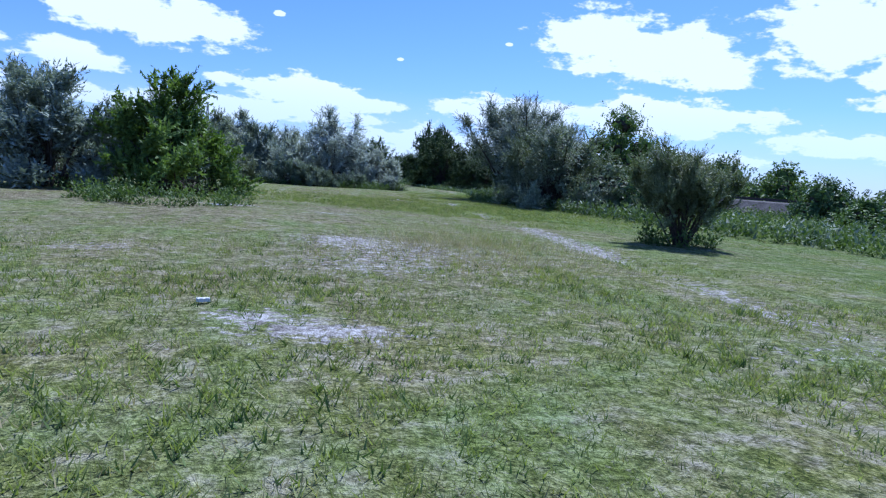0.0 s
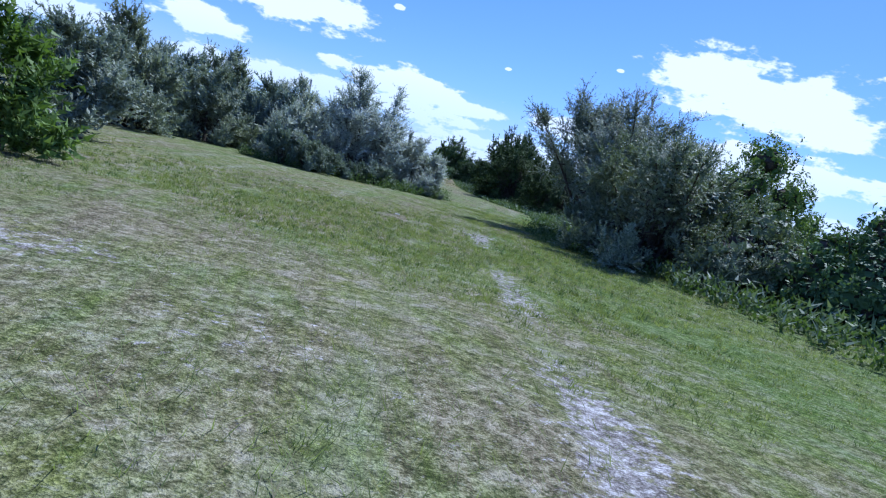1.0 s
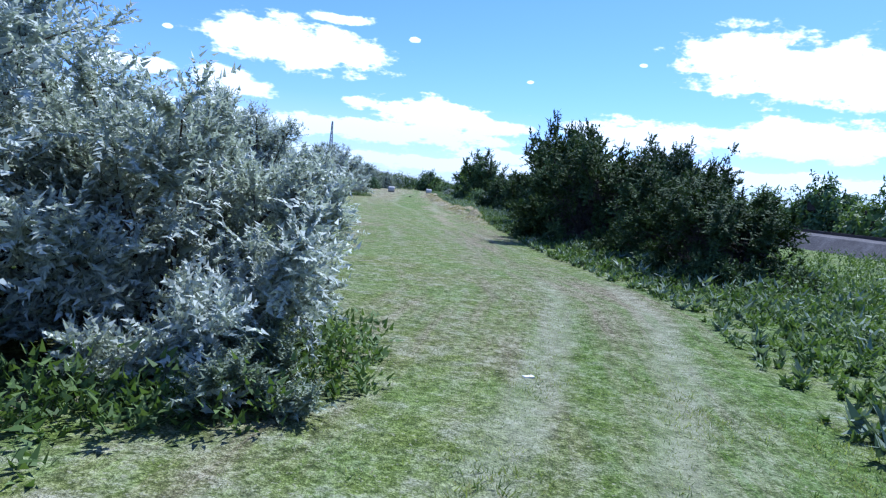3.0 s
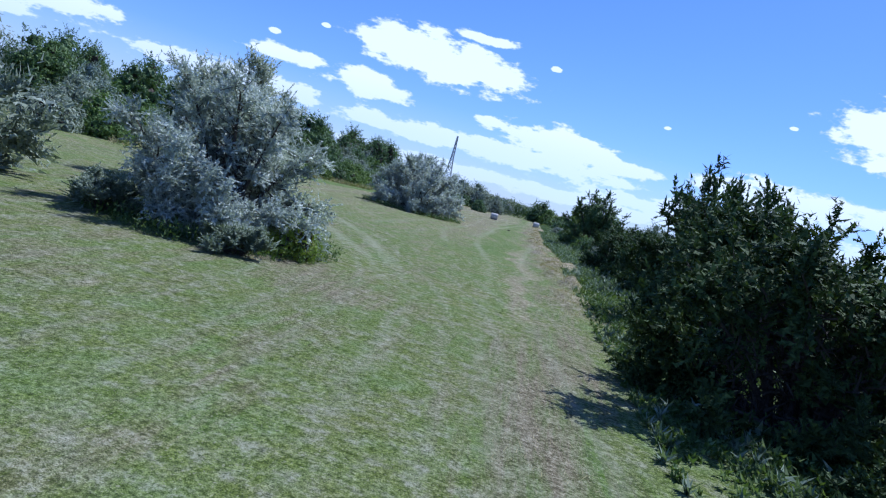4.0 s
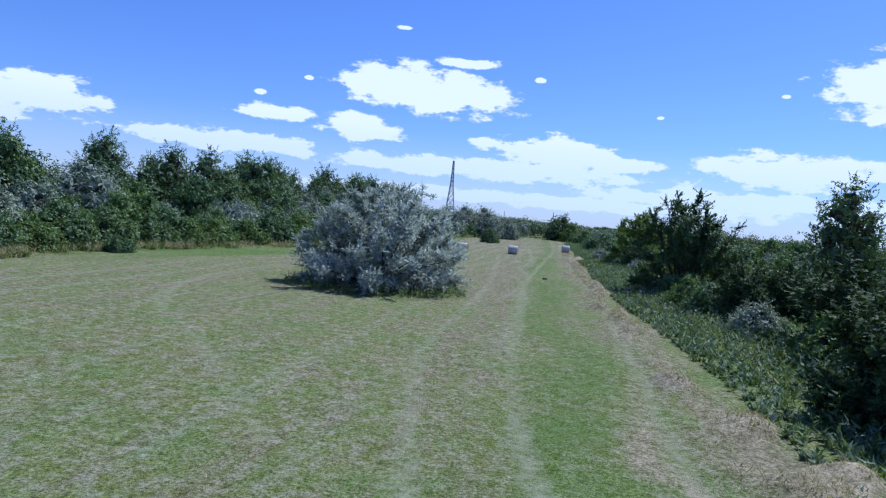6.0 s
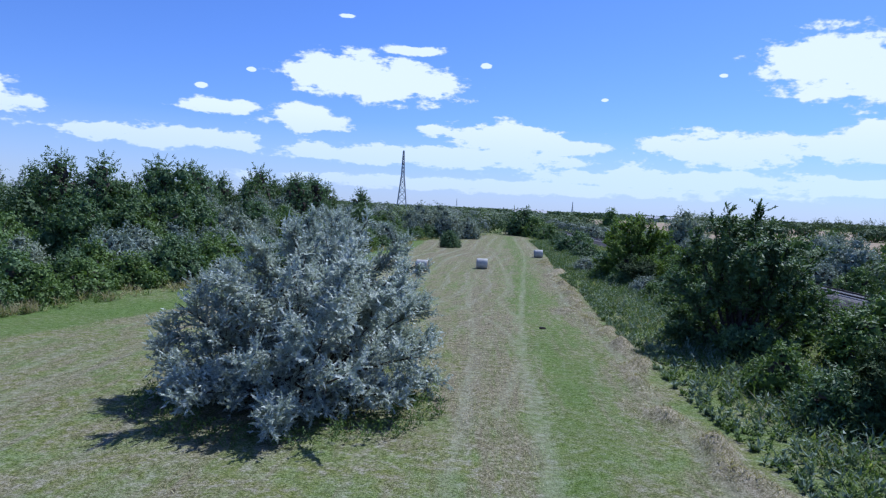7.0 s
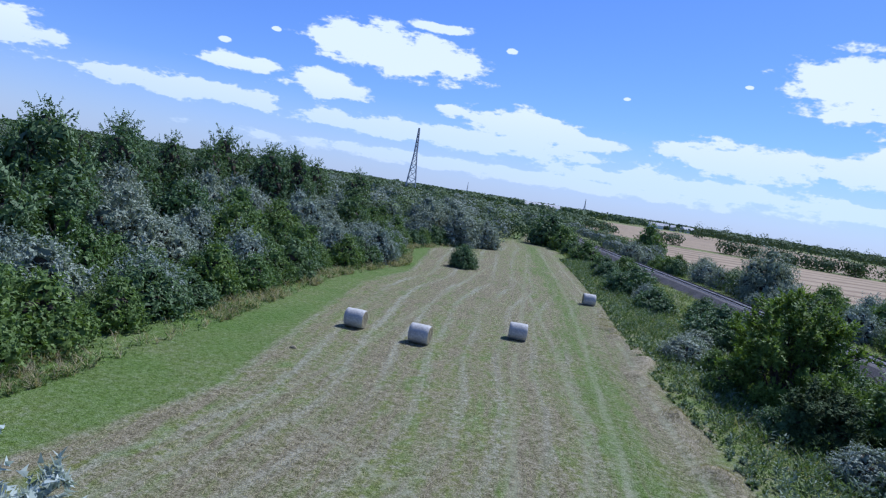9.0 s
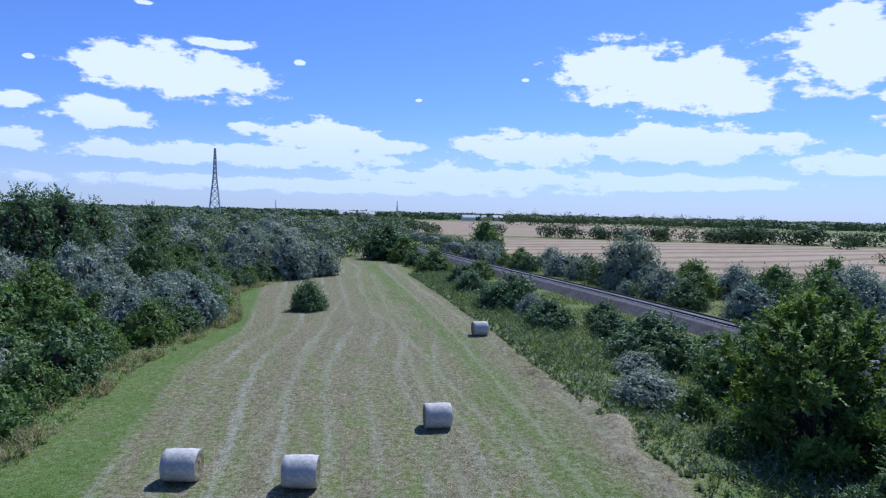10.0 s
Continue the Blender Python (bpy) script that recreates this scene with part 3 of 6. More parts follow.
def limbs(seed, w, h, count, reach=0.75, thick=0.06, lean=0.32, trunk=0.0):
    """Tapered stems from the base into the crown; trunk: height of a single bole before it divides."""
    rng = np.random.RandomState(seed + 50)
    vs, fs, off = [], [], 0

    def tube(pts, r0, r1):
        nonlocal off
        ring = 6
        pts = np.array(pts)
        for i, p in enumerate(pts):
            t = i / (len(pts) - 1)
            d = unit(pts[min(i + 1, len(pts) - 1)] - pts[max(i - 1, 0)])
            u = unit(np.cross(d, (0.3, 0.9, 0.1)))
            v = np.cross(d, u)
            rr = r0 + (r1 - r0) * t
            for k in range(ring):
                an = k * 2 * math.pi / ring
                vs.append(p + (u * math.cos(an) + v * math.sin(an)) * rr)
        for i in range(len(pts) - 1):
            for k in range(ring):
                a, b = off + i * ring + k, off + i * ring + (k + 1) % ring
                fs.append((a, b, b + ring, a + ring))
        off += ring * len(pts)

    if trunk:
        top = np.array((rng.normal() * 0.1, rng.normal() * 0.1, trunk))
        tube([(0, 0, -0.1), top * 0.5 + (0.05, 0, 0), top], thick * 1.9, thick * 1.3)
    else:
        top = np.zeros(3)
    for i in range(count):
        a = 2 * math.pi * (i + rng.uniform(0, 0.7)) / count
        r = w * lean * rng.uniform(0.4, 1.1)
        end = np.array((math.cos(a) * r, math.sin(a) * r, h * reach * rng.uniform(0.75, 1.1)))
        start = top if trunk else np.array((math.cos(a), math.sin(a), 0)) * 0.12 - (0, 0, 0.05)
        mid = start * 0.45 + end * 0.55 + np.array((math.cos(a), math.sin(a), 0)) * r * 0.12 + rng.normal(size=3) * 0.06 * w * 0.3
        tube([start, start * 0.7 + mid * 0.3, mid, end], thick, thick * 0.25)
        for j in range(2):
            q = mid + (end - mid) * rng.uniform(0, 0.6)
            e = q + unit(np.array((math.cos(a + rng.normal()), math.sin(a + rng.normal()), 0.8))) * h * 0.25
            tube([q, (q + e) / 2 + rng.normal(size=3) * 0.03, e], thick * 0.45, thick * 0.12)
    return np.array(vs), np.array(fs)


def plant(name, label, category, mat, seed, w, d, h, clump, per, leaf, aspect=0.4, stems=6, thick=0.05, trunk=0.0, group="", **kw):
    """A bush or tree: an Empty at its foot, its stems and its crown of leaves."""
    thing = tagged(new(name), label, category, group)
    v, f = limbs(seed, w, h, stems, 0.72, thick, trunk=trunk)
    st = new("trunk" if trunk else "rootstock", mesh_from("rootstock", v, f, [BARK], True))
    v, f, twigs = crown(seed, w, d, h, clump, per, leaf, aspect, **kw)
    cr = new("crown", mesh_from("crown", v, f, [mat]))
    st.parent = cr.parent = thing
    # twigs holds the dark balls that put shade into the crown
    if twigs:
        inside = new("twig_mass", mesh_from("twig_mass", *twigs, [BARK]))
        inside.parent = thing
        tagged(inside, "twig-brown filling that stands in for shade inside the crown", kind="stuff")
    return thing


def bend(a, b, c, t):
    """Points of curves from a by b to c, at t."""
    t = t[:, None]
    return a * (1 - t) ** 2 + 2 * b * t * (1 - t) + c * t ** 2


def sprays(seed, w, d, h, boughs=14, sides=12, shoots=12, per=12, leaf=0.1, aspect=0.4, shoot=0.5, rise=0.5, flat=1.6, skirt=0.3, lift=0.6, bare=0.3, side=0.2, foot=0.15, belly=0.45, thicket=2200, thick=0.06, open_top=0.0, loose=0.5, inner=7):
    """A branching crown: boughs arch out from the foot, carry side branches, these carry shoots, and leaves stand along
    the shoots.
    Gives the leaves, the branches and the inner twigs whose dark tone stands in for shade, each as points and faces."""
    rng = np.random.RandomState(seed)
    n = boughs
    low = rng.uniform(0, 1, n) < skirt
    a = np.arange(n) * 2.39996 + rng.uniform(-0.4, 0.4, n)
    r = np.where(low, rng.uniform(0.78, 1.02, n), np.sqrt((np.arange(n) + 0.4) / n) * rng.uniform(0.8, 1.08, n))
    top = np.where(low, h * rng.uniform(0.10, 0.42, n), h * (1 - rise * np.minimum(r, 1.0) ** flat) * rng.uniform(0.78, 1.08, n))
    ring = np.stack([np.cos(a) * w / 2, np.sin(a) * d / 2, np.zeros(n)], 1)
    reach = side * (w + h) / 2
    start = ring * r[:, None] * foot
    end = ring * (r * (1 - 0.8 * reach / w))[:, None] + np.stack([np.zeros(n), np.zeros(n), np.maximum(top - reach * 0.55, 0.15)], 1)
    mid = start + (end - start) * np.array((belly, belly, 0.7)) + rng.normal(size=(n, 3)) * 0.04 * w * (1, 1, 0.3)
    # side branches
    own = np.repeat(np.arange(n), sides)
    t = rng.uniform(bare, 1.0, len(own))
    p1 = bend(start[own], mid[own], end[own], t)
    run = unit(bend(start[own], mid[own], end[own], np.minimum(t + 0.05, 1.05)) - p1)
    d1 = unit(run * 0.7 + rng.normal(size=run.shape) * 0.62 + unit(ring[own] * r[own][:, None] + 1e-3) * 0.2 + (0, 0, 0.2))
    l1 = reach * rng.uniform(0.5, 1.2, len(own)) * (1.15 - 0.32 * t)
    # shoots
    who = np.repeat(np.arange(len(own)), shoots)
    q = rng.uniform(0.06, 1.0, len(who)) ** 0.8
    p2 = p1[who] + d1[who] * (l1[who] * q)[:, None]
    d2 = unit(d1[who] * 0.65 + rng.normal(size=p2.shape) * loose + (0, 0, lift))
    l2 = shoot * rng.uniform(0.5, 1.45, len(who))
    ok = p2[:, 2] > 0.06
    if open_top:
        ok &= waves(p2, 2.6 / (w * 0.2), seed) > -0.9
    p2, d2, l2 = p2[ok], d2[ok], l2[ok]
    m = len(p2)
    s2 = unit(np.cross(d2, rng.normal(size=(m, 3)) * 0.5 + (0, 0, 1)))
    step = np.tile(np.linspace(0.08, 1.0, per), m) + rng.uniform(-0.04, 0.04, per * m)
    hand = np.tile(np.where(np.arange(per) % 2, 1.0, -1.0), m)[:, None]
    dl, sl = np.repeat(d2, per, 0), np.repeat(s2, per, 0)
    base = np.repeat(p2, per, 0) + dl * (np.repeat(l2, per) * step)[:, None]
    way = unit(dl * 0.75 + sl * hand * 0.85 + rng.normal(size=dl.shape) * 0.3)
    keep = base[:, 2] > 0.03
    base, way = base[keep], way[keep]
    heart = np.array((0, 0, h * 0.35))
    v, f = leaves_at(base, way, leaf, leaf * aspect, rng, 0.35, True, unit(base - heart) * 0.8 + (0, 0, 0.5))
    # broader leaf clusters close along the side branches
    k = len(own) * inner
    who = np.repeat(np.arange(len(own)), inner)
    c = p1[who] + d1[who] * (l1[who] * rng.uniform(0.0, 0.6, k))[:, None] + rng.normal(size=(k, 3)) * reach * 0.07
    c[:, 2] = np.maximum(c[:, 2], 0.1)
    v2, f2 = leaves_at(c, unit(rng.normal(size=(k, 3))), min(reach * 0.17, leaf * 1.9), min(reach * 0.11, leaf * 1.2), rng, 0.4, True, unit(c - heart) * 0.8 + (0, 0, 0.5))
    foliage = np.concatenate([v, v2]), np.concatenate([f, f2 + len(v)])
    # wood: tapering boughs and thin side branches
    vs, fs, off = [], [], 0

    def rod(pts, r0, r1, k):
        nonlocal off
        for i, p in enumerate(pts):
            g = unit(pts[min(i + 1, len(pts) - 1)] - pts[max(i - 1, 0)])
            u = unit(np.cross(g, (0.31, 0.9, 0.12)))
            v = np.cross(g, u)
            rr = r0 + (r1 - r0) * i / (len(pts) - 1)
            vs.extend(p + (u * math.cos(6.2832 * j / k) + v * math.sin(6.2832 * j / k)) * rr for j in range(k))
        for i in range(len(pts) - 1):
            fs.extend((off + i * k + j, off + i * k + (j + 1) % k, off + (i + 1) * k + (j + 1) % k, off + (i + 1) * k + j) for j in range(k))
        off += k * len(pts)

    for i in range(n):
        pts = bend(start[i], mid[i], end[i], np.linspace(0, 1, 6))
        pts[0, 2] = -0.08
        rod(pts, thick * (0.6 if low[i] else 1.0), thick * 0.22, 6)
    for i in range(len(own)):
        rod([p1[i], p1[i] + d1[i] * l1[i] * 0.5 + (0, 0, 0.02), p1[i] + d1[i] * l1[i]], thick * 0.22, thick * 0.06, 3)
    # loose twig slivers inside; their dark bark tone doubles as the crown's inner shade
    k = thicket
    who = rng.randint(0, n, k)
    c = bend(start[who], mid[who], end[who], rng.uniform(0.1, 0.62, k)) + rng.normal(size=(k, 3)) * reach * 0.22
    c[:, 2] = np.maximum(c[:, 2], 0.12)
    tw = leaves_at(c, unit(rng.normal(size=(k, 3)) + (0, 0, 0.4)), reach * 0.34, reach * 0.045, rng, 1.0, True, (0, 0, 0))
    return foliage, (np.array(vs), np.array(fs)), tw


def branching(name, label, category, mat, seed, w, d, h, **kw):
    """A bush or tree whose branches and shoots can be told apart: an Empty at its foot, branches, leaves, and dark
    inner twigs that stand in for shade.
    """
    thing = tagged(new(name), label, category)
    foliage, wood, twigs = sprays(seed, w, d, h, **kw)
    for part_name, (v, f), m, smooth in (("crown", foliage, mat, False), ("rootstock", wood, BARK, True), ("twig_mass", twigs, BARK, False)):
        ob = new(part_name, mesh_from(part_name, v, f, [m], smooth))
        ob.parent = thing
    tagged(ob, "twig-brown filling that stands in for shade inside the crown", kind="stuff")
    return thing


def put(thing, x, y, turn=0.0, size=1.0, tall=1.0, z=0.0):
    thing.location, thing.rotation_euler, thing.scale = (x, y, z), (0, 0, radians(turn)), (size, size, size * tall)
    return thing


def again(thing, x, y, turn, size=1.0, tall=1.0, z=0.0, label=""):
    ob = copy_thing(thing, pose(x, y, z, 0, 0, turn))
    ob.scale = (size, size, size * tall)
    return tagged(ob, label)


# ---- the plan of the meadow ----
def verge_x(y):
    """Where the mown strip ends towards the railway."""
    return np.interp(y, (-150, -128, -117, -105, -95, -84, -75, -60, -50, -38, -20, -8, 4, 16, 24, 39, 57, 100, 129, 152),
                     (27, 25, 22.3, 23.5, 24.6, 23, 22.3, 21, 20.2, 19.6, 17.3, 15.9, 15.1, 14.6, 13.4, 12.5, 11.9, 8.5, 5.8, 0.5))


def hedge_x(y):
    """Where the mown strip ends towards the woods."""
    return np.interp(y, (-150, -118, -80, -45, -32, -21, -5, 5, 22, 45, 64, 84, 110, 152),
                     (-12, -4, -8, -15, -18, -19.5, -17, -14, -14, -15, -12, -16, -9, -4))


def rail_x(y):
    return np.interp(y, (-400, -160, -100, -40, 0, 30, 60, 92, 120, 160, 200, 300, 420, 700),
                     (66, 52, 47, 42.5, 39, 36.3, 33, 28.0, 22.6, 16.8, 12.6, 3.5, -6.5, -30))


def line_gap(x, y, pts):
    """Distance of points from a polyline."""
    best = np.full(x.shape, 1e9)
    for (ax, ay), (bx, by) in zip(pts[:-1], pts[1:]):
        dx, dy = bx - ax, by - ay
        t = np.clip(((x - ax) * dx + (y - ay) * dy) / (dx * dx + dy * dy), 0, 1)
        best = np.minimum(best, np.hypot(x - ax - t * dx, y - ay - t * dy))
    return best


def smooth_line(pts, steps=6):
    """A smooth curve through the points."""
    p = np.array([pts[0], *pts, pts[-1]], float)
    out = []
    for i in range(1, len(p) - 2):
        for t in np.linspace(0, 1, steps, endpoint=False):
            out.append(0.5 * (2 * p[i] + (p[i + 1] - p[i - 1]) * t + (2 * p[i - 1] - 5 * p[i] + 4 * p[i + 1] - p[i + 2]) * t ** 2 + (3 * p[i] - p[i - 1] - 3 * p[i + 1] + p[i + 2]) * t ** 3))
    return out + [p[-1]]


TRACKS = [smooth_line(line) for line in (
    ((18.0, -150), (18.2, -124), (18.5, -114), (19.4, -106), (21.0, -100), (21.9, -93), (20.4, -86), (18.6, -76), (16.5, -60), (13.0, -43), (10.2, -14), (9.0, 20), (7.6, 60), (2.4, 130)),
    ((19.8, -150), (19.8, -124), (20.1, -112), (21.0, -105), (22.9, -98), (23.4, -92), (22.0, -85), (20.3, -76), (18.3, -60), (17.2, -50), (15.6, -20), (12.6, 10), (10.8, 50), (4.6, 130)),
    ((18.2, -86), (16.6, -76), (14.4, -70), (12.8, -67), (11.0, -63.4), (8.2, -59.5), (5.4, -55.6), (3.4, -53.4), (1.0, -51.7), (-1.4, -50.6), (-4.6, -49.2), (-10, -47)),
    ((15.2, -74), (13.2, -69.8), (11.3, -66.9), (9.8, -64.8), (7.5, -61.6), (4.8, -58), (2.0, -54.3), (-0.6, -52), (-3.4, -50.6)),
    ((9.0, -50), (3.0, -43), (-3.6, -36), (-7.4, -24), (-7.2, -8), (-5.8, 10), (-4.5, 40), (-3.0, 80)),
    ((12.4, -52), (9.6, -40), (8.6, -26), (7.3, -10), (4.6, 12), (3.2, 50), (1.0, 110)),
    ((-4.0, 9.0), (3.0, 3.4), (6.0, -0.8), (8.5, -6.4), (9.9, -12.7), (10.5, -17.7), (11.1, -21.7), (11.5, -26.8), (12.6, -40)),
    ((0.7, 70), (3.6, 55), (6.7, 27.5), (7.9, 12), (7.6, 5.3), (9.4, -2.4), (10.2, -12.3), (9.6, -24)),
)]


HAY_PLACES = []


def verge_gap(x, y):
    """Distance past the ragged edge of the mown strip towards the railway."""
    p = np.stack([x, y], 1)
    return x - verge_x(y) + (0.5 * waves(p, 0.9, 41) + 0.55 * waves(p, 0.3, 42) + 0.25 * waves(p, 2.2, 43)) * np.clip((y + 100) / 10, 0, 1)


def hay_ridge(x, y):
    """Height of the lumpy ridge of raked hay along the verge."""
    p = np.stack([x, y], 1)
    along = np.clip((y + 72) / 12, 0, 1) * np.clip((62 - y) / 20, 0, 1)
    return 0.42 * np.exp(-((verge_gap(x, y) + 1.3) / 0.62) ** 2) * along * np.clip(0.45 + 0.55 * waves(p, 2.2, 19) + 0.3 * waves(p, 0.5, 20), 0.05, 1.5)


def spot(x, y, cx, cy, rx, ry):
    return np.exp(-(((x - cx) / rx) ** 2 + ((y - cy) / ry) ** 2))


def chalk(x, y):
    """How far the chalky soil of the thin sward lies bare."""
    places = ((15.2, -138.85, 0.85, 0.40, 0.78), (14.6, -138.3, 0.45, 0.25, 0.6), (12.3, -134.9, 0.9, 0.5, 0.6), (15.6, -135.6, 1.7, 1.0, 0.42), (16.6, -133.8, 1.8, 1.6, 0.40), (15.3, -132.6, 1.0, 0.9, 0.5),
              (18.9, -139.0, 0.7, 0.5, 0.5), (12.5, -126.0, 0.8, 0.4, 0.8), (15.0, -126.8, 1.0, 0.7, 0.45), (17.2, -127.6, 1.2, 1.2, 0.28), (19.7, -131.8, 0.8, 2.2, 0.3),
              (20.2, -115.4, 0.7, 0.9, 0.38), (19.5, -113.8, 0.3, 1.0, 0.3), (18.9, -115.7, 0.4, 0.3, 0.5), (21.5, -121.0, 0.5, 0.6, 0.5), (15.8, -112.4, 2.0, 1.5, 0.25), (14.6, -78.3, 1.6, 0.7, 0.45), (18.2, -96.5, 0.9, 1.6, 0.2))
    bare = sum(k * spot(x, y, cx, cy, rx, ry) for cx, cy, rx, ry, k in places)
    return bare + np.exp(-((x - 19.85) / 0.4) ** 2) * np.clip((-112 - y) / 3, 0, 1) * np.clip((y + 142) / 6, 0, 1) * np.clip(0.42 + 0.4 * waves(np.stack([x, y], 1), 1.3, 31), 0, 0.65)


def build_ground():
    """One sheet to the horizon, finely meshed along the strip, with masks for hay, bare soil and lush grass."""
    def axis(lo, hi, step, far):
        c = list(np.arange(lo, hi + 1e-6, step))
        g = step
        while c[-1] < far:
            g *= 1.35
            c.append(c[-1] + g)
        g = step
        while c[0] > -far:
            g *= 1.35
            c.insert(0, c[0] - g)
        return np.array(c)

    xs, ys = axis(-21, 30, 0.3, 3200), axis(-148, 110, 0.46, 3200)
    X, Y = np.meshgrid(xs, ys)
    x, y = X.ravel(), Y.ravel()
    p = np.stack([x, y], 1)
    vx, hx = verge_x(y), hedge_x(y)
    u = verge_gap(x, y)
    near = np.clip(1.4 - (np.abs(x - 5) + np.abs(y + 20) * 0.3) / 120, 0, 1)
    inside = np.clip((-u) / 1.3 + 0.15, 0, 1) * np.clip((x - hx) / 1.2, 0, 1)
    # swaths of dried cuttings run along the strip
    stripes = waves(np.stack([u * 2.9 + 0.5 * waves(p, 0.12, 3), y * 0.05], 1), 1.0, 11) + 0.5 * waves(np.stack([u * 6.0, y * 0.16], 1), 1.0, 12)
    blot = waves(p, 0.35, 13) * 0.5 + waves(p, 1.1, 14) * 0.4
    ahead = np.clip((y + 110) / 14, 0, 1)
    dry = inside * ahead * np.clip(np.interp(y, (-80, -50, -20, 10, 30), (0.08, 0.15, 0.36, 0.58, 0.68)) + np.interp(y, (-50, -25), (0.2, 0.38)) * stripes + 0.2 * blot, 0, 1)
    # the hay ridge along the verge, and cuttings at the turn
    ridge = np.exp(-((u + 1.5) / np.interp(y, (-30, 0), (0.7, 1.0))) ** 2) * ahead * np.clip((y + 75) / 10, 0, 1)
    dry = np.maximum(dry, ridge * np.clip(np.interp(y, (-30, 0), (0.58, 0.75)) + 0.5 * blot, 0, 1))
    ridge_b = np.exp(-((u + 3.35) / 0.42) ** 2) * np.clip((y + 78) / 8, 0, 1) * np.clip((-38 - y) / 10, 0, 1)
    ridge_c = np.exp(-((u + 1.5) / 0.45) ** 2) * ahead * np.clip((y + 75) / 10, 0, 1) * np.clip(0.7 + 0.5 * blot, 0, 1)
    dry = np.maximum(dry, ridge_b * np.clip(0.8 + 0.4 * blot, 0, 1))
    green_lane = np.exp(-((u + 4.9 + 0.5 * waves(p, 0.22, 44)) / 1.7) ** 2) * np.clip((y + 60) / 15, 0, 1)
    dry *= 1 - 0.8 * green_lane
    dry = np.maximum(dry, np.clip((u + 3.4) / 0.8, 0, 1) * np.clip(-u / 0.6, 0, 1) * np.clip((y + 30) / 20, 0, 1) * np.clip(0.6 + 0.4 * blot, 0, 1))
    band_x = np.interp(y, (-45, -20, 2, 11, 27, 45, 58, 74, 93), (-13, -14, -9.5, -8.0, -10.0, -11.7, -10.2, -11.6, -13.8))
    band = np.clip((band_x - x) / 0.7, 0, 1) * np.clip((y + 30) / 15, 0, 1) * np.clip((105 - y) / 10, 0, 1)
    dry *= 1 - band
    dry = np.maximum(dry, np.exp(-((x - band_x - 0.5) / 0.4) ** 2) * np.clip((y + 5) / 8, 0, 1) * 0.7)
    # rows left by the rake, spread over the strip's width
    left_x = np.interp(y, (-150, -80, -60, -45), (0, 0, -8, -13)) * (y < -45) + band_x * (y >= -45)
    rows = (x - left_x) / np.maximum(vx - left_x, 4.0) * np.interp(y, (-150, -45, 10, 60, 110), (14, 13, 11, 9, 8))
    # where the mower turned, the rows bend with the wheel tracks
    bend = np.array(TRACKS[2])
    gap_x = np.interp(y, bend[:, 1], bend[:, 0])
    turn = np.clip((-44 - y) / 6, 0, 1) * np.clip((y + 92) / 6, 0, 1) * np.clip((gap_x + 5.5 - x) / 2, 0, 1) * np.clip((x + 14) / 5, 0, 1)
    side = np.where(x > gap_x, 1.0, -1.0)
    rows = np.where(turn > 0.02, side * line_gap(x, y, TRACKS[2]) / 1.3, rows)
    swath = inside * np.interp(y, (-122, -112, -98, -84, -40, 0, 30), (0.1, 0.5, 0.45, 0.22, 0.3, 0.5, 0.8)) * (1 - 0.75 * green_lane) * np.clip(0.75 - 0.06 * (u + 8), 0.45, 1) * (1 - band) + 0.12 * turn
    tr = np.zeros(len(x))
    for i, line in enumerate(TRACKS):
        # the tracks are faint where the grass is thick
        worn = np.interp(y, (-100, -90, -66, -56), (1, 0.35, 0.35, 0.8)) if i < 2 else np.interp(y, (-76, -68), (0.3, 1.0)) if i < 4 else 0.7
        tr = np.maximum(tr, worn * np.exp(-(line_gap(x, y, line) / 0.22) ** 2))
    track = tr * np.clip(0.8 + 0.4 * blot, 0, 1.1) * np.interp(y, (-118, -108, -92, -60, -30), (0.35, 0.65, 0.85, 0.9, 0.75))
    # part mown earlier: thin brownish sward with bare chalky soil
    early = np.clip((-96 - y) / 12, 0, 1) * np.clip((-u) / 1.5, 0, 1)
    dry = np.maximum(dry, early * np.clip(0.22 + 0.6 * blot, 0, 1))

    bare = chalk(x, y)
    thin = np.clip((-106 - y) / 8, 0, 1) * np.clip((x - 7) / 4, 0, 1) * np.clip((21.2 - x) / 1.5, 0, 1)
    bare = np.clip(bare * 0.9 + 0.30 * thin * np.clip(0.75 + 0.6 * blot, 0, 1), 0, 1.2)
    dry = np.maximum(dry, np.clip(spot(x, y, 15.6, -135.6, 2.0, 1.6) * 0.9 + spot(x, y, 16.6, -133.0, 2.0, 2.0) * 0.7 + spot(x, y, 12.4, -134.8, 1.3, 0.9) * 0.7 + spot(x, y, 16.5, -127.5, 3.0, 2.4) * 0.5 + thin * 0.22, 0, 1) * np.clip(0.7 + 0.4 * blot, 0, 1))
    dry = np.maximum(dry, np.clip(spot(x, y, 13.2, -76.0, 2.8, 1.5) * 1.1 + spot(x, y, 15.2, -78.2, 1.6, 1.2) * 0.8, 0, 1) * np.clip(0.75 + 0.4 * blot, 0, 1))
    dry = np.maximum(dry, np.exp(-((u + 1.7) / 1.0) ** 2) * np.clip((-60 - y) / 8, 0, 1) * np.clip((y + 104) / 10, 0, 1) * np.clip(0.6 + 0.5 * blot, 0, 1))
    lush = np.clip((u + 0.2) / 1.2, 0, 1) * np.interp(y, (-60, -10), (0.75, 0.45)) * np.clip((45 - u) / 20, 0.15, 1) + 1.2 * band
    lush += green_lane * 0.85 + np.exp(-((u + 2.0) / 1.6) ** 2) * np.clip((-95 - y) / 10, 0, 1) * 0.7
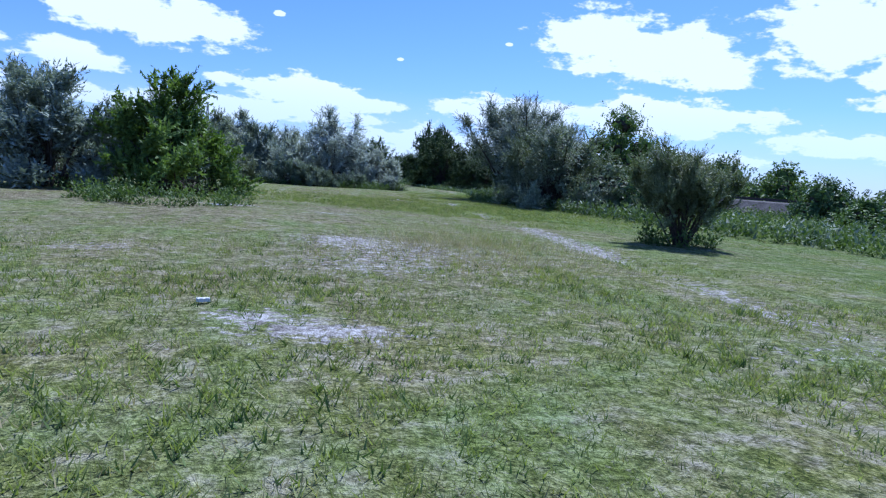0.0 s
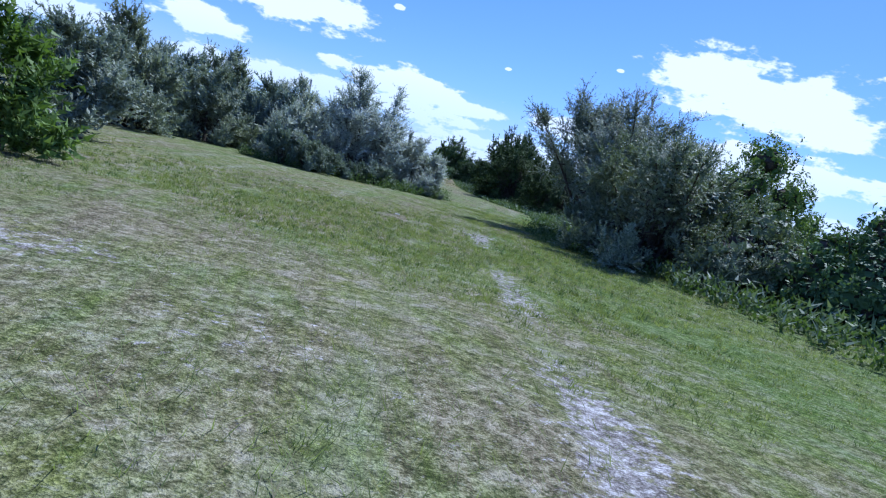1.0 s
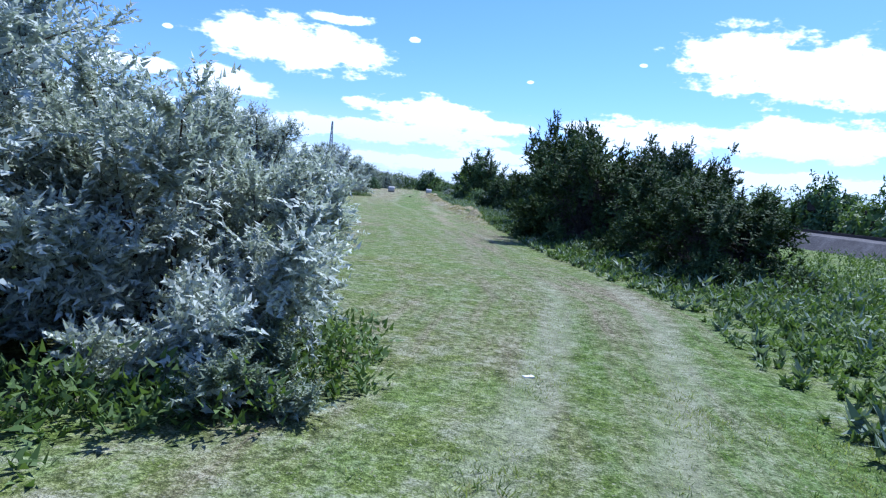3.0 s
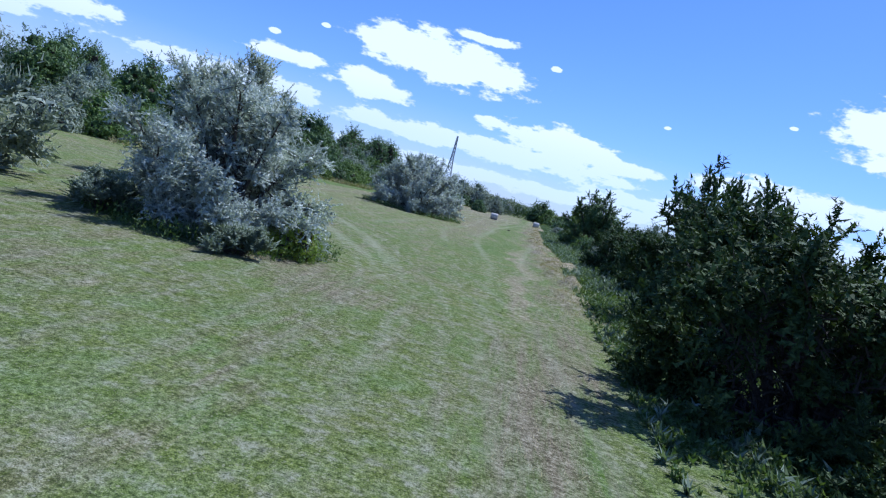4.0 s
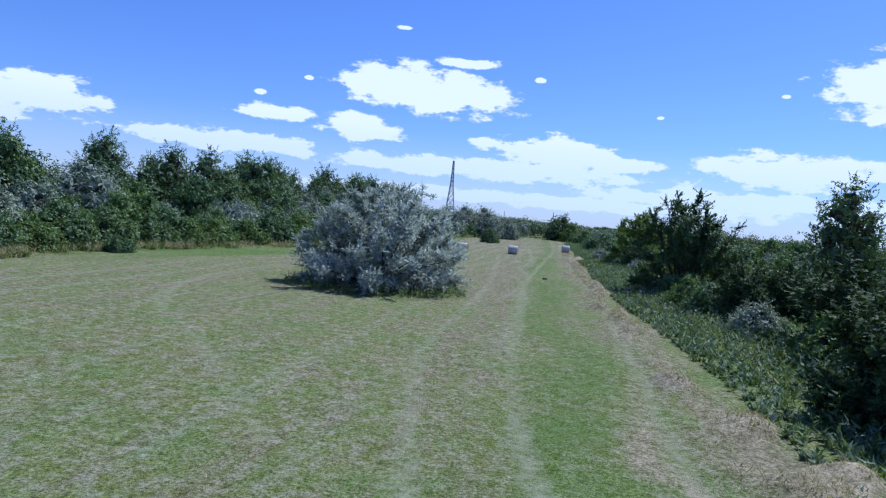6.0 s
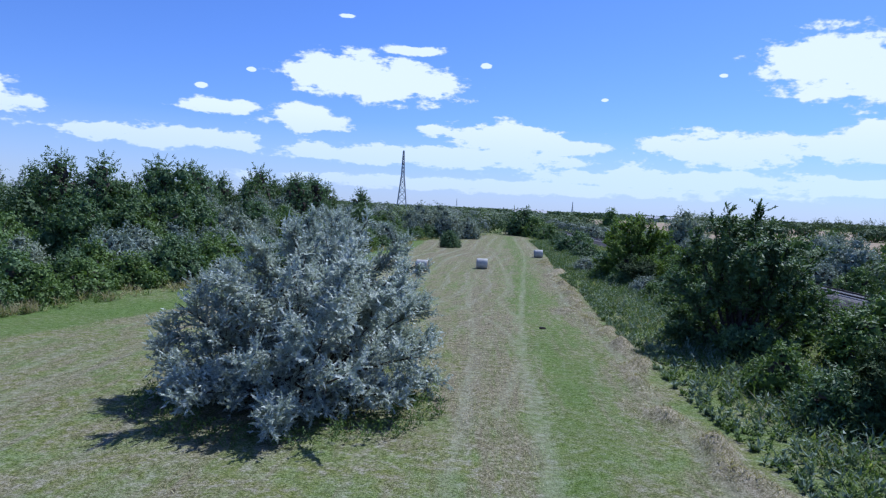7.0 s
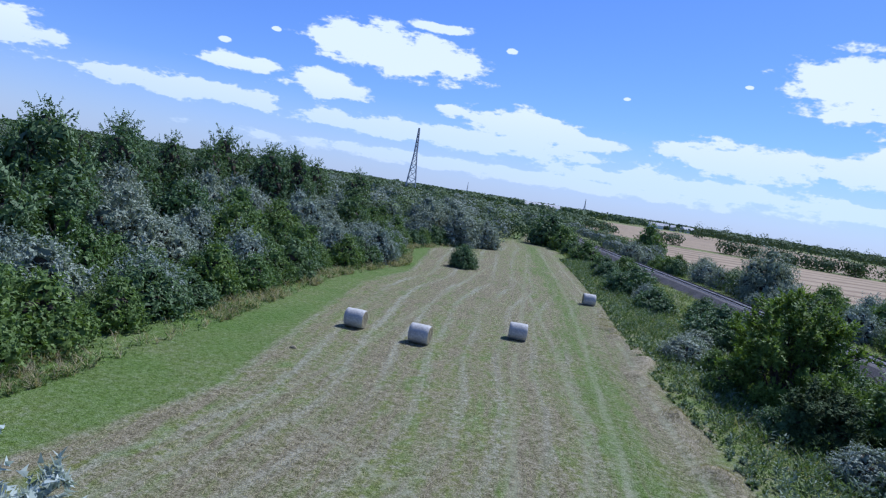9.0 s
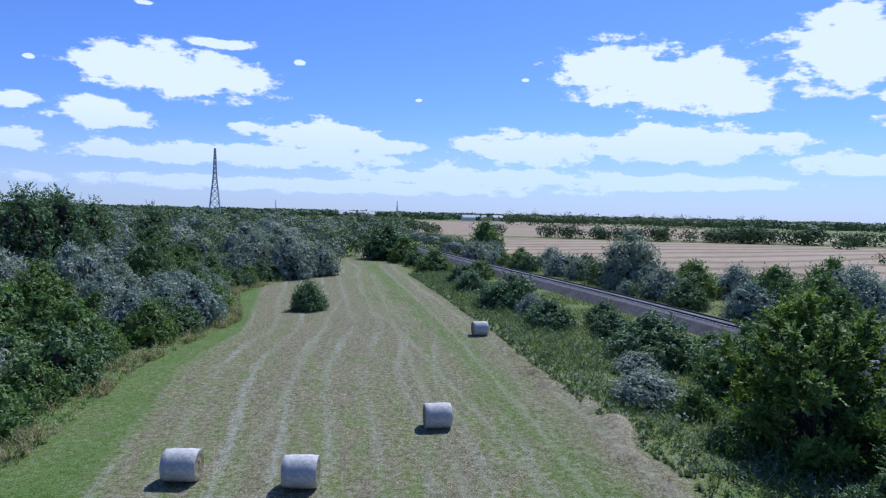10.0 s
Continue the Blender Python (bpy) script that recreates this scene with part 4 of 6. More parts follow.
    lush += 0.42 * inside * np.clip((y + 112) / 12, 0, 1) * np.clip((-44 - y) / 10, 0, 1)
    lush += np.exp(-((u + 1.2) / 1.2) ** 2) * np.clip((-72 - y) / 10, 0, 1) * 0.7
    lush = np.clip(lush, 0, 1) * np.clip(0.75 + 0.3 * blot, 0, 1)
    z = near * (0.05 * waves(p, 0.25, 17) + 0.02 * waves(p, 1.6, 18) - 0.03 * tr) + hay_ridge(x, y)
    nx, ny = len(xs), len(ys)
    i = np.arange((nx - 1) * (ny - 1))
    r, c = i // (nx - 1), i % (nx - 1)
    a = r * nx + c
    me = mesh_from("ground", np.stack([x, y, z], 1), np.stack([a, a + 1, a + nx + 1, a + nx], 1), [GROUND], True)
    HAY_PLACES.append((x, y, dry * inside))
    for name, val in (("dry", dry), ("bare", bare), ("lush", lush), ("track", track), ("across", x - vx), ("row", rows), ("swath", swath), ("straw", np.clip(0.6 * ridge_b + 0.3 * ridge_c + 2.2 * hay_ridge(x, y), 0, 1))):
        at = me.attributes.new(name, "FLOAT", "POINT")
        at.data.foreach_set("value", val.astype(np.float32))
    return tagged(new("ground", me), "mown meadow with dry swaths, green lanes and bare chalky patches", "ground", kind="structure")


build_ground()


# ---- railway ----
def sweep(path, section, closed=False):
    """A section (across, up) carried along a path of (x, y, z)."""
    path, section = np.array(path, float), np.array(section, float)
    d = np.gradient(path[:, :2], axis=0)
    d /= np.linalg.norm(d, axis=1, keepdims=True)
    side = np.stack([d[:, 1], -d[:, 0]], 1)
    k, n = len(section), len(path)
    v = np.zeros((n, k, 3))
    v[:, :, :2] = path[:, None, :2] + side[:, None] * section[None, :, :1]
    v[:, :, 2] = path[:, None, 2] + section[None, :, 1]
    f = []
    for i in range(n - 1):
        for j in range(k if closed else k - 1):
            a, b = i * k + j, i * k + (j + 1) % k
            f.append((a, b, b + k, a + k))
    return v.reshape(-1, 3), f


def build_railway():
    ys = np.concatenate([np.arange(-400, -60, 12.0), np.arange(-60, 160, 4.0), np.arange(160, 720, 14.0)])
    sm = np.convolve(np.pad(rail_x(ys), 4, mode="edge"), np.ones(9) / 9, "valid")
    sm = np.where(np.abs(ys) < 150, sm, rail_x(ys))
    line = np.stack([sm, ys, np.zeros(len(ys))], 1)
    v, f = sweep(line, ((-3.0, -0.05), (-1.95, 0.94), (-1.6, 1.02), (1.6, 1.02), (1.95, 0.94), (3.0, -0.05)))
    tagged(new("railway_bank", mesh_from("railway_bank", v, f, [BALLAST])), "grey crushed-stone ballast bank of the railway", "embankment", kind="structure")
    track = tagged(new("railway_track"), "single railway track of steel rails on concrete sleepers", "railway track")
    for s in (-0.75, 0.75):
        v, f = sweep(line, [(s + a, b + 1.08) for a, b in ((-0.07, 0), (0.07, 0), (0.02, 0.03), (0.035, 0.17), (-0.035, 0.17), (-0.02, 0.03))], True)
        ob = new("rail", mesh_from("rail", v, f, [RAIL_STEEL]))
        ob.parent = track
    bm = bmesh.new()
    bmesh.ops.create_cube(bm, size=1.0, matrix=Matrix.Diagonal((2.5, 0.30, 0.16, 1)))
    for vert in bm.verts:
        if vert.co.z > 0:
            vert.co.y *= 0.8
            vert.co.x *= 0.985
    me = bpy.data.meshes.new("sleeper")
    bm.to_mesh(me)
    bm.free()
    me.materials.append(SLEEPER_CONCRETE)
    for y in np.arange(-20, 150, 0.62):
        xa, xb = np.interp((y - 0.5, y + 0.5), ys, sm)
        ob = new("sleeper", me)
        ob.parent = track
        ob.matrix_local = pose((xa + xb) / 2, y, 1.02, 0, 0, math.degrees(math.atan2(1.0, xb - xa)) - 90)


build_railway()


# ---- hay bales ----
def build_bale():
    bale = tagged(new("hay_bale"), "round hay bale wrapped in pale net lying on mown grass", "hay bale", "hay bales on the meadow")
    R, L = 0.62, 0.66
    rng = random.Random(4)
    bm = bmesh.new()
    prof = ((-L, R - 0.05), (-L + 0.03, R - 0.012), (-L * 0.6, R), (-L * 0.2, R + 0.008), (L * 0.2, R + 0.004), (L * 0.6, R + 0.008), (L - 0.03, R - 0.012), (L, R - 0.05))
    rings = []
    seg = 40
    for xx, rr in prof:
        ring = []
        for k in range(seg):
            a = 2 * math.pi * k / seg
            q = rr + rng.uniform(-0.008, 0.008)
            ring.append(bm.verts.new((xx, math.cos(a) * q, max(R + math.sin(a) * q, 0.02) - 0.02)))
        rings.append(ring)
    for a, b in zip(rings[:-1], rings[1:]):
        for k in range(seg):
            f = bm.faces.new((a[k], a[(k + 1) % seg], b[(k + 1) % seg], b[k]))
            f.smooth = True
    part("net_wrap", bm, HAY, bale)
    for s in (-1, 1):
        bm = bmesh.new()
        last = None
        for j, rr in enumerate((R - 0.052, R * 0.75, R * 0.5, R * 0.25, 0.03)):
            ring = []
            for k in range(seg):
                a = 2 * math.pi * k / seg
                ring.append(bm.verts.new((s * (L + (0.012 if j % 2 else -0.01) - 0.004 * j + rng.uniform(-0.012, 0.012) * (j > 0)), math.cos(a) * rr, max(R + math.sin(a) * rr, 0.02) - 0.02)))
            if last:
                for k in range(seg):
                    bm.faces.new((last[k], last[(k + 1) % seg], ring[(k + 1) % seg], ring[k]))
            last = ring
        bm.faces.new(last)
        part("bale_end", bm, HAY_END, bale, "coiled dry hay")
    return bale


bale = build_bale()
bale.matrix_basis = pose(-7.0, 26.1, 0.02, 0, 0, -4)
copy_thing(bale, pose(-2.35, 25.2, 0.02, 0, 0, -5))
copy_thing(bale, pose(3.65, 31.9, 0.02, 0, 0, 3))
copy_thing(bale, pose(10.0, 56.3, 0.02, 0, 0, 6))


# ---- power pylons ----
def build_pylon(h):
    """A lattice tower: four tapering legs, rings, diagonal braces and three cross-arms."""
    tower = tagged(new("power_pylon"), "tall grey steel lattice power pylon far beyond the woods", "pylon", "power pylons")

    def bar(bm, a, b, r):
        a, b = Vector(a), Vector(b)
        d = b - a
        m = Matrix.Translation((a + b) / 2) @ d.to_track_quat("Z", "Y").to_matrix().to_4x4() @ Matrix.Diagonal((r, r, d.length, 1))
        bmesh.ops.create_cube(bm, size=1.0, matrix=m)

    def half(z):
        t = z / h
        return h * (0.085 * (1 - t / 0.62) + 0.022 * t / 0.62 if t < 0.62 else 0.022 - 0.016 * (t - 0.62) / 0.38)

    levels = [0, 0.13, 0.25, 0.36, 0.46, 0.54, 0.62, 0.69, 0.76, 0.83, 0.9, 1.0]
    corners = ((1, 1), (-1, 1), (-1, -1), (1, -1))
    for sx, sy in corners:
        bm = bmesh.new()
        for a, b in zip(levels[:-1], levels[1:]):
            bar(bm, (sx * half(a * h), sy * half(a * h), a * h), (sx * half(b * h), sy * half(b * h), b * h), h * 0.013)
        part("leg", bm, STEEL, tower)
    bm = bmesh.new()
    for a, b in zip(levels[:-1], levels[1:]):
        ha, hb = half(a * h), half(b * h)
        for (x0, y0), (x1, y1) in zip(corners, corners[1:] + corners[:1]):
            bar(bm, (x0 * ha, y0 * ha, a * h), (x1 * hb, y1 * hb, b * h), h * 0.007)
            bar(bm, (x1 * ha, y1 * ha, a * h), (x0 * hb, y0 * hb, b * h), h * 0.007)
            bar(bm, (x0 * hb, y0 * hb, b * h), (x1 * hb, y1 * hb, b * h), h * 0.007)
    part("bracing", bm, STEEL, tower)
    for z, reach in ((0.66, 0.085), (0.78, 0.07), (0.9, 0.055)):
        bm = bmesh.new()
        for s in (-1, 1):
            bar(bm, (0, s * half(z * h), z * h), (0, s * reach * h, (z + 0.012) * h), h * 0.008)
            bar(bm, (0, s * half(z * h), (z + 0.035) * h), (0, s * reach * h, (z + 0.012) * h), h * 0.006)
        part("cross_arm", bm, STEEL, tower)
    return tower

pylon = build_pylon(54.0)
pylon.matrix_basis = pose(-113, 508, 0, 0, 0, 12)
far_pylon = copy_thing(pylon, pose(-228, 1690, 0, 0, 0, 12))
far_pylon.scale = (0.6, 0.6, 0.6)
far_pylon = copy_thing(pylon, pose(68, 1500, 0, 0, 0, 12))
far_pylon.scale = (0.62, 0.62, 0.62)

# ---- bushes beside the path ----
SILVER_LABEL = "silvery oleaster bush, dense to the ground, beside the mown path"
DARK_LABEL = "dark green dense bush rounded to the ground at the verge"

put(branching("young_tree", "light green young tree in the grass", "tree", SUNNY, 3, 4.7, 4.4, 4.7, boughs=16, sides=11, shoots=13, per=9, leaf=0.135, aspect=0.6, shoot=0.42, rise=0.62, flat=1.1, skirt=0.3, lift=0.4, bare=0.3, thicket=900, thick=0.05, inner=3), 9.8, -121.2)
put(branching("bush", "upright olive-green shrub alone on the meadow", "bush", SAGE, 7, 2.6, 2.5, 2.2, boughs=28, sides=15, shoots=14, per=12, leaf=0.075, aspect=0.22, shoot=0.28, rise=0.34, flat=2.0, skirt=0.0, lift=1.1, bare=0.32, side=0.17, foot=0.10, belly=0.5, thicket=700, thick=0.022, loose=0.45, inner=4), 22.6, -130.2)
put(branching("bush", "tall airy grey-green oleaster with bare limbs shading the path", "bush", GREYGREEN, 11, 7.8, 7.8, 5.6, boughs=30, sides=19, shoots=21, per=12, leaf=0.082, aspect=0.42, shoot=0.42, rise=0.26, flat=2.5, skirt=0.0, lift=0.3, bare=0.38, side=0.165, thicket=1200, thick=0.06, loose=0.65, inner=4), 25.3, -107.2)
put(branching("bush", "lower grey-green oleaster bush beside a taller one", "bush", DUSKY, 13, 7.0, 7.4, 4.0, boughs=30, sides=16, shoots=17, per=12, leaf=0.085, aspect=0.44, shoot=0.38, rise=0.3, flat=2.4, skirt=0.3, lift=0.35, bare=0.22, thicket=4000, side=0.15, thick=0.06, loose=0.6, inner=14), 25.3, -112.6)
put(plant("bush", "low grey-green bush below a taller one", "bush", SAGE, 12, 3.6, 3.4, 2.6, 0.25, 44, 0.10, 0.34, 6, 0.04, rag=0.3, inner=6), 27.2, -115.0, 40)
put(plant("tree", "fresh green tree behind the bushes", "tree", GREEN, 14, 5.4, 5.2, 7.0, 0.42, 44, 0.17, 0.55, 6, 0.07, rings=(4, 5, 4, 2), dome=3.0, low=0.12, rag=0.25, inner=3), 34.2, -99.4)
put(plant("bush", DARK_LABEL, "bush", DARK, 15, 3.6, 3.4, 3.2, 0.28, 40, 0.13, 0.55, 6, 0.05, inner=6), 28.8, -116.8)

put(branching("bush", SILVER_LABEL, "bush", SILVER, 21, 5.2, 5.0, 5.7, boughs=24, sides=17, shoots=20, per=12, leaf=0.078, aspect=0.48, shoot=0.36, rise=0.5, flat=1.7, skirt=0.3, lift=0.2, loose=0.7, bare=0.25, side=0.19, thicket=1000, open_top=1.0), 14.7, -100.4)
put(branching("bush", SILVER_LABEL, "bush", SILVER, 22, 3.8, 3.5, 2.9, boughs=22, sides=15, shoots=20, per=13, leaf=0.064, aspect=0.52, shoot=0.28, rise=0.38, flat=2.2, skirt=0.45, lift=0.3, loose=0.65, bare=0.22, side=0.17, thicket=600, thick=0.035, inner=14), 17.3, -100.2, 30)
put(branching("bush", SILVER_LABEL, "bush", SILVER, 23, 3.5, 3.4, 3.3, boughs=15, sides=12, shoots=16, per=12, leaf=0.103, aspect=0.42, shoot=0.38, skirt=0.4, thicket=800, thick=0.045), 12.3, -102.8, 80)
silver_mid = put(branching("bush", "silver-grey oleaster bush at the meadow's edge", "bush", GREYGREEN, 24, 4.0, 3.8, 3.5, boughs=15, sides=11, shoots=15, per=10, leaf=0.137, aspect=0.44, shoot=0.45, rise=0.5, skirt=0.35, thicket=720, thick=0.05), 7.5, -100.5)
low_silver = put(branching("bush", "low grey-green shrub sprawling at the foot of taller bushes", "bush", DUSKY, 25, 2.3, 2.1, 1.35, boughs=14, sides=8, shoots=12, per=12, leaf=0.0855, aspect=0.4, shoot=0.32, rise=0.4, skirt=0.3, lift=0.9, thicket=700, thick=0.025), 13.4, -104.6)
for x, y, turn, size, tall in ((16.0, -102.6, 70, 0.9, 0.8), (14.9, -103.6, 200, 0.7, 0.9), (18.5, -101.4, 260, 0.6, 0.8), (12.2, -104.2, 30, 0.9, 1.3),
                            (7.2, -76.6, 100, 1.1, 0.8), (11.8, -77.0, 180, 0.9, 0.7), (26.6, -115.6, 45, 1.0, 0.9), (24.4, -110.6, 330, 1.3, 1.0)):
    again(low_silver, x, y, turn, size, tall)
again(silver_mid, 8.4, -113.8, 250, 0.95, 0.9)
again(silver_mid, 6.4, -121.6, 20, 1.05, 0.95)
again(silver_mid, 4.0, -117.0, 100, 1.15, 1.0)
again(silver_mid, 1.5, -112.0, 200, 1.2, 1.1)
again(silver_mid, 5.5, -105.0, 300, 1.2, 1.1)
again(silver_mid, 2.0, -121.0, 60, 1.1, 1.0)
again(silver_mid, -1.0, -117.5, 160, 1.3, 1.1)
again(silver_mid, 0.0, -86.0, 75, 1.5, 0.95)
again(silver_mid, 0.0, -77.0, 15, 1.7, 1.12)
again(silver_mid, -7.0, -74.0, 95, 1.7, 1.05)
again(silver_mid, -13.0, -77.0, 195, 1.7, 1.05)
again(silver_mid, 9.5, -97.0, 220, 1.1, 1.0)
again(silver_mid, 6.0, -92.0, 310, 1.2, 1.1)

put(branching("bush", SILVER_LABEL, "bush", SILVER, 31, 7.4, 6.8, 6.0, boughs=34, sides=16, shoots=18, per=11, leaf=0.10, aspect=0.5, shoot=0.38, rise=0.45, flat=1.9, skirt=0.4, lift=0.1, loose=0.7, bare=0.25, side=0.15, thicket=1600, thick=0.08, inner=10), 9.4, -74.0)
put(branching("bush", "tall silver-grey oleaster bush at the turn of the meadow", "bush", SILVER, 32, 7.0, 6.6, 7.2, boughs=24, sides=15, shoots=20, per=10, leaf=0.171, aspect=0.42, shoot=0.55, rise=0.5, skirt=0.35, lift=0.3, thicket=1680, side=0.18, thick=0.08), 2.8, -63.6)
put(plant("bush", "small yellow-green shrub at a bush's foot", "bush", LIME, 33, 1.7, 1.5, 1.3, 0.15, 40, 0.06, 0.45, 5, 0.02, inner=3), 12.4, -74.7)
put(branching("bush", "broad silver-grey oleaster bush amid the mown meadow", "bush", SILVER, 35, 10.8, 10.2, 6.2, boughs=54, sides=14, shoots=17, per=12, leaf=0.125, aspect=0.5, shoot=0.42, rise=0.5, flat=2.4, skirt=0.4, lift=0.2, loose=0.7, side=0.12, thicket=2800, thick=0.08), 2.4, -23.6)
put(branching("bush", "broad silver-grey oleaster bush behind another on the meadow", "bush", SILVER, 36, 12.0, 11.2, 7.4, boughs=56, sides=14, shoots=17, per=12, leaf=0.13, aspect=0.5, shoot=0.44, rise=0.45, flat=2.4, skirt=0.4, lift=0.2, loose=0.7, side=0.12, thicket=3200, thick=0.08), -0.3, -12.5)
verge_near = put(branching("bush", DARK_LABEL, "bush", DEEP, 43, 7.6, 7.0, 5.0, boughs=34, sides=14, shoots=16, per=10, leaf=0.105, aspect=0.7, shoot=0.34, rise=0.36, flat=2.6, skirt=0.4, lift=0.12, loose=0.7, side=0.17, thicket=4000, thick=0.07, inner=12), 25.7, -78.2)
again(verge_near, 27.4, -83.8, 140, 0.78, 0.9)
again(verge_near, 25.6, -71.5, 220, 0.8, 1.0)
again(verge_near, 27.0, -88.6, 310, 0.66, 0.85)
again(verge_near, 30.0, -75.0, 20, 0.8, 1.35, label="tall dark green bush crowding the verge")
dark_big = put(branching("bush", DARK_LABEL, "bush", DEEP, 41, 7.6, 7.0, 5.0, boughs=28, sides=12, shoots=11, per=8, leaf=0.19, aspect=0.62, shoot=0.5, rise=0.36, flat=2.6, skirt=0.4, lift=0.12, loose=0.7, side=0.17, thicket=3000, thick=0.07, inner=12), 25.6, -56.5, 320, 0.85)
again(dark_big, 26.6, -64.0, 70, 1.05, 1.3, label="tall dark green bush crowding the verge")
again(dark_big, 24.2, -42.5, 10, 0.88, 0.9)
again(dark_big, 25.0, -49.5, 190, 0.8, 0.9)
again(dark_big, 26.0, -31.5, 100, 1.1, 0.75)
again(dark_big, 23.4, -21.6, 260, 0.62, 1.1)
again(dark_big, 28.2, -17.0, 30, 0.8, 0.9)
again(dark_big, 28.6, -47.5, 50, 0.85, 2.0, label="tall dark green tree rising above the verge bushes")
verge_tree = put(branching("tree", "broad dark green tree at the verge, leafy to the ground", "tree", DARK, 45, 8.8, 8.6, 7.4, boughs=36, sides=13, shoots=12, per=9, leaf=0.18, aspect=0.65, shoot=0.48, rise=0.36, flat=2.6, skirt=0.4, lift=0.12, loose=0.7, side=0.13, thicket=2500, thick=0.09, inner=10), 21.8, -8.4)
put(branching("tree", "green tree with a yellow-green top at the verge", "tree", SUNNY, 46, 9.4, 9.0, 7.5, boughs=36, sides=13, shoots=12, per=9, leaf=0.18, aspect=0.65, shoot=0.48, rise=0.36, flat=2.6, skirt=0.4, lift=0.12, loose=0.7, side=0.13, thicket=2500, thick=0.09, inner=10), 20.6, 27.4)
again(verge_tree, 28.4, 17.0, 120, 0.8, 0.5)
again(dark_big, 20.4, 20.6, 80, 0.75, 0.85)
again(verge_tree, 27.2, 2.0, 200, 0.7, 0.8)

# ---- woods and hedges ----
hedge_a = put(plant("bush", "dark green hedge bush at the meadow's edge", "bush", DARK, 61, 5.2, 5.0, 4.0, 0.40, 18, 0.21, 0.6, 3, 0.05, rings=(5, 4, 3, 1), inner=6, twigs=0.35, tri=True), -18.5, 3)
hedge_b = put(plant("bush", "green hedge bush at the meadow's edge", "bush", GREEN, 62, 4.8, 4.8, 3.6, 0.40, 18, 0.21, 0.6, 3, 0.05, rings=(5, 4, 3, 1), inner=6, twigs=0.35, tri=True), -18.5, 9)
hedge_c = put(plant("bush", "silver-grey bush in the wood's edge", "bush", GREYGREEN, 63, 5.4, 5.2, 4.2, 0.40, 19, 0.20, 0.5, 3, 0.05, rings=(5, 4, 3, 1), inner=6, twigs=0.5, lift=0.5, rag=0.3, tri=True), -22, 15)
wood_a = put(plant("tree", "dark green tree in the wood", "tree", DARK, 64, 6.4, 6.2, 8.5, 0.5, 20, 0.26, 0.6, 4, 0.09, rings=(4, 5, 4, 2), dome=2.6, inner=6, twigs=0.4, rag=0.25, tri=True), -30, 20)
wood_b = put(plant("tree", "silver-grey tree in the wood", "tree", GREYGREEN, 65, 6.8, 6.4, 7.0, 0.48, 20, 0.25, 0.5, 4, 0.09, rings=(5, 5, 3, 1), dome=2.6, inner=6, twigs=0.5, lift=0.5, rag=0.3, tri=True), -28, 30)
wood_c = put(plant("tree", "tall green tree rising above the wood", "tree", DARK, 66, 7.4, 7.0, 12.3, 0.55, 26, 0.25, 0.6, 5, 0.12, trunk=2.5, rings=(5, 6, 6, 5, 3), dome=2.3, low=0.15, inner=2, twigs=0.5, gap=1.4, lift=0.6, rag=0.4, tri=True, core=0.5), -48, 26)
wood_d = put(plant("tree", "green tree in the wood", "tree", GREEN, 67, 6.2, 6.0, 6.0, 0.46, 20, 0.24, 0.6, 4, 0.08, rings=(5, 5, 3, 1), inner=6, twigs=0.4, rag=0.2, tri=True), -26, 44)


def fill_woods():
    rng = random.Random(12)
    # front row of the hedge
    y = -46.0
    while y < 112:
        hx = float(hedge_x(y))
        src = rng.choice((hedge_a, hedge_b, hedge_b, hedge_b, hedge_a, hedge_c))
        again(src, hx - 3.2 + rng.uniform(-0.8, 0.5), y, rng.uniform(0, 360), rng.uniform(0.65, 1.05), rng.uniform(0.75, 1.05))
        y += rng.uniform(3.4, 5.0)
    # rows behind it, rising into the wood
    for back, lo, hi, step in ((6.6, -50, 125, 5.0), (12.0, -40, 120, 5.0), (18.0, -35, 120, 5.6), (25.5, -30, 120, 6.6)):
        y = lo
        while y < hi:
            hx = float(hedge_x(y))
            src = rng.choice((hedge_c, wood_b, wood_d, wood_d, wood_b, wood_a) if back > 10 else (hedge_c, hedge_a, hedge_b, hedge_c))
            s = (rng.uniform(0.5, 0.72) + (0.28 if back > 15 else 0.0) if src in (wood_a, wood_b, wood_d) else rng.uniform(0.75, 1.0)) + back * 0.008
            again(src, hx - back + rng.uniform(-2, 2), y, rng.uniform(0, 360), s, rng.uniform(0.85, 1.1))
            y += step * rng.uniform(0.8, 1.3)
    # tall trees
    for i in range(30):
        y = rng.uniform(-25, 120) if i % 3 else rng.uniform(60, 110)
        again(wood_c, float(hedge_x(y)) - rng.uniform(26, 44), y, rng.uniform(0, 360), rng.uniform(0.8, 1.0), rng.uniform(0.95, 1.15))


fill_woods()
for px, py, ps, pt in ((-39, 80, 1.05, 1.0), (-36.5, 84, 1.0, 1.05), (-42, 86, 1.05, 1.0), (-46, 78, 1.1, 1.05), (-50, 60, 1.1, 1.0), (-44, 40, 1.0, 1.05)):
    again(wood_c, px, py, px * 31 % 360, ps, pt, label="tall airy tree rising above the wood")
again(wood_a, -36.5, 32, 0, 1.3, 1.15, label="dark broad tree rising above the wood")
put(plant("bush", "round dark green shrub alone on the meadow", "bush", DARK, 68, 3.6, 3.5, 3.1, 0.26, 26, 0.13, 0.6, 6, 0.04, rings=(6, 5, 3, 1), dome=2.4, inner=6, twigs=0.4, tri=True), -5.9, 70.6)
for x, y, s in ((-17.5, 104, 1.15), (-11.5, 103, 1.1), (-14, 110, 1.3), (-7.5, 108, 0.9), (-20, 113, 1.3)):
    again(wood_b, x, y, x * 40, s, 0.95, label="silver-grey oleaster bush beyond the meadow")
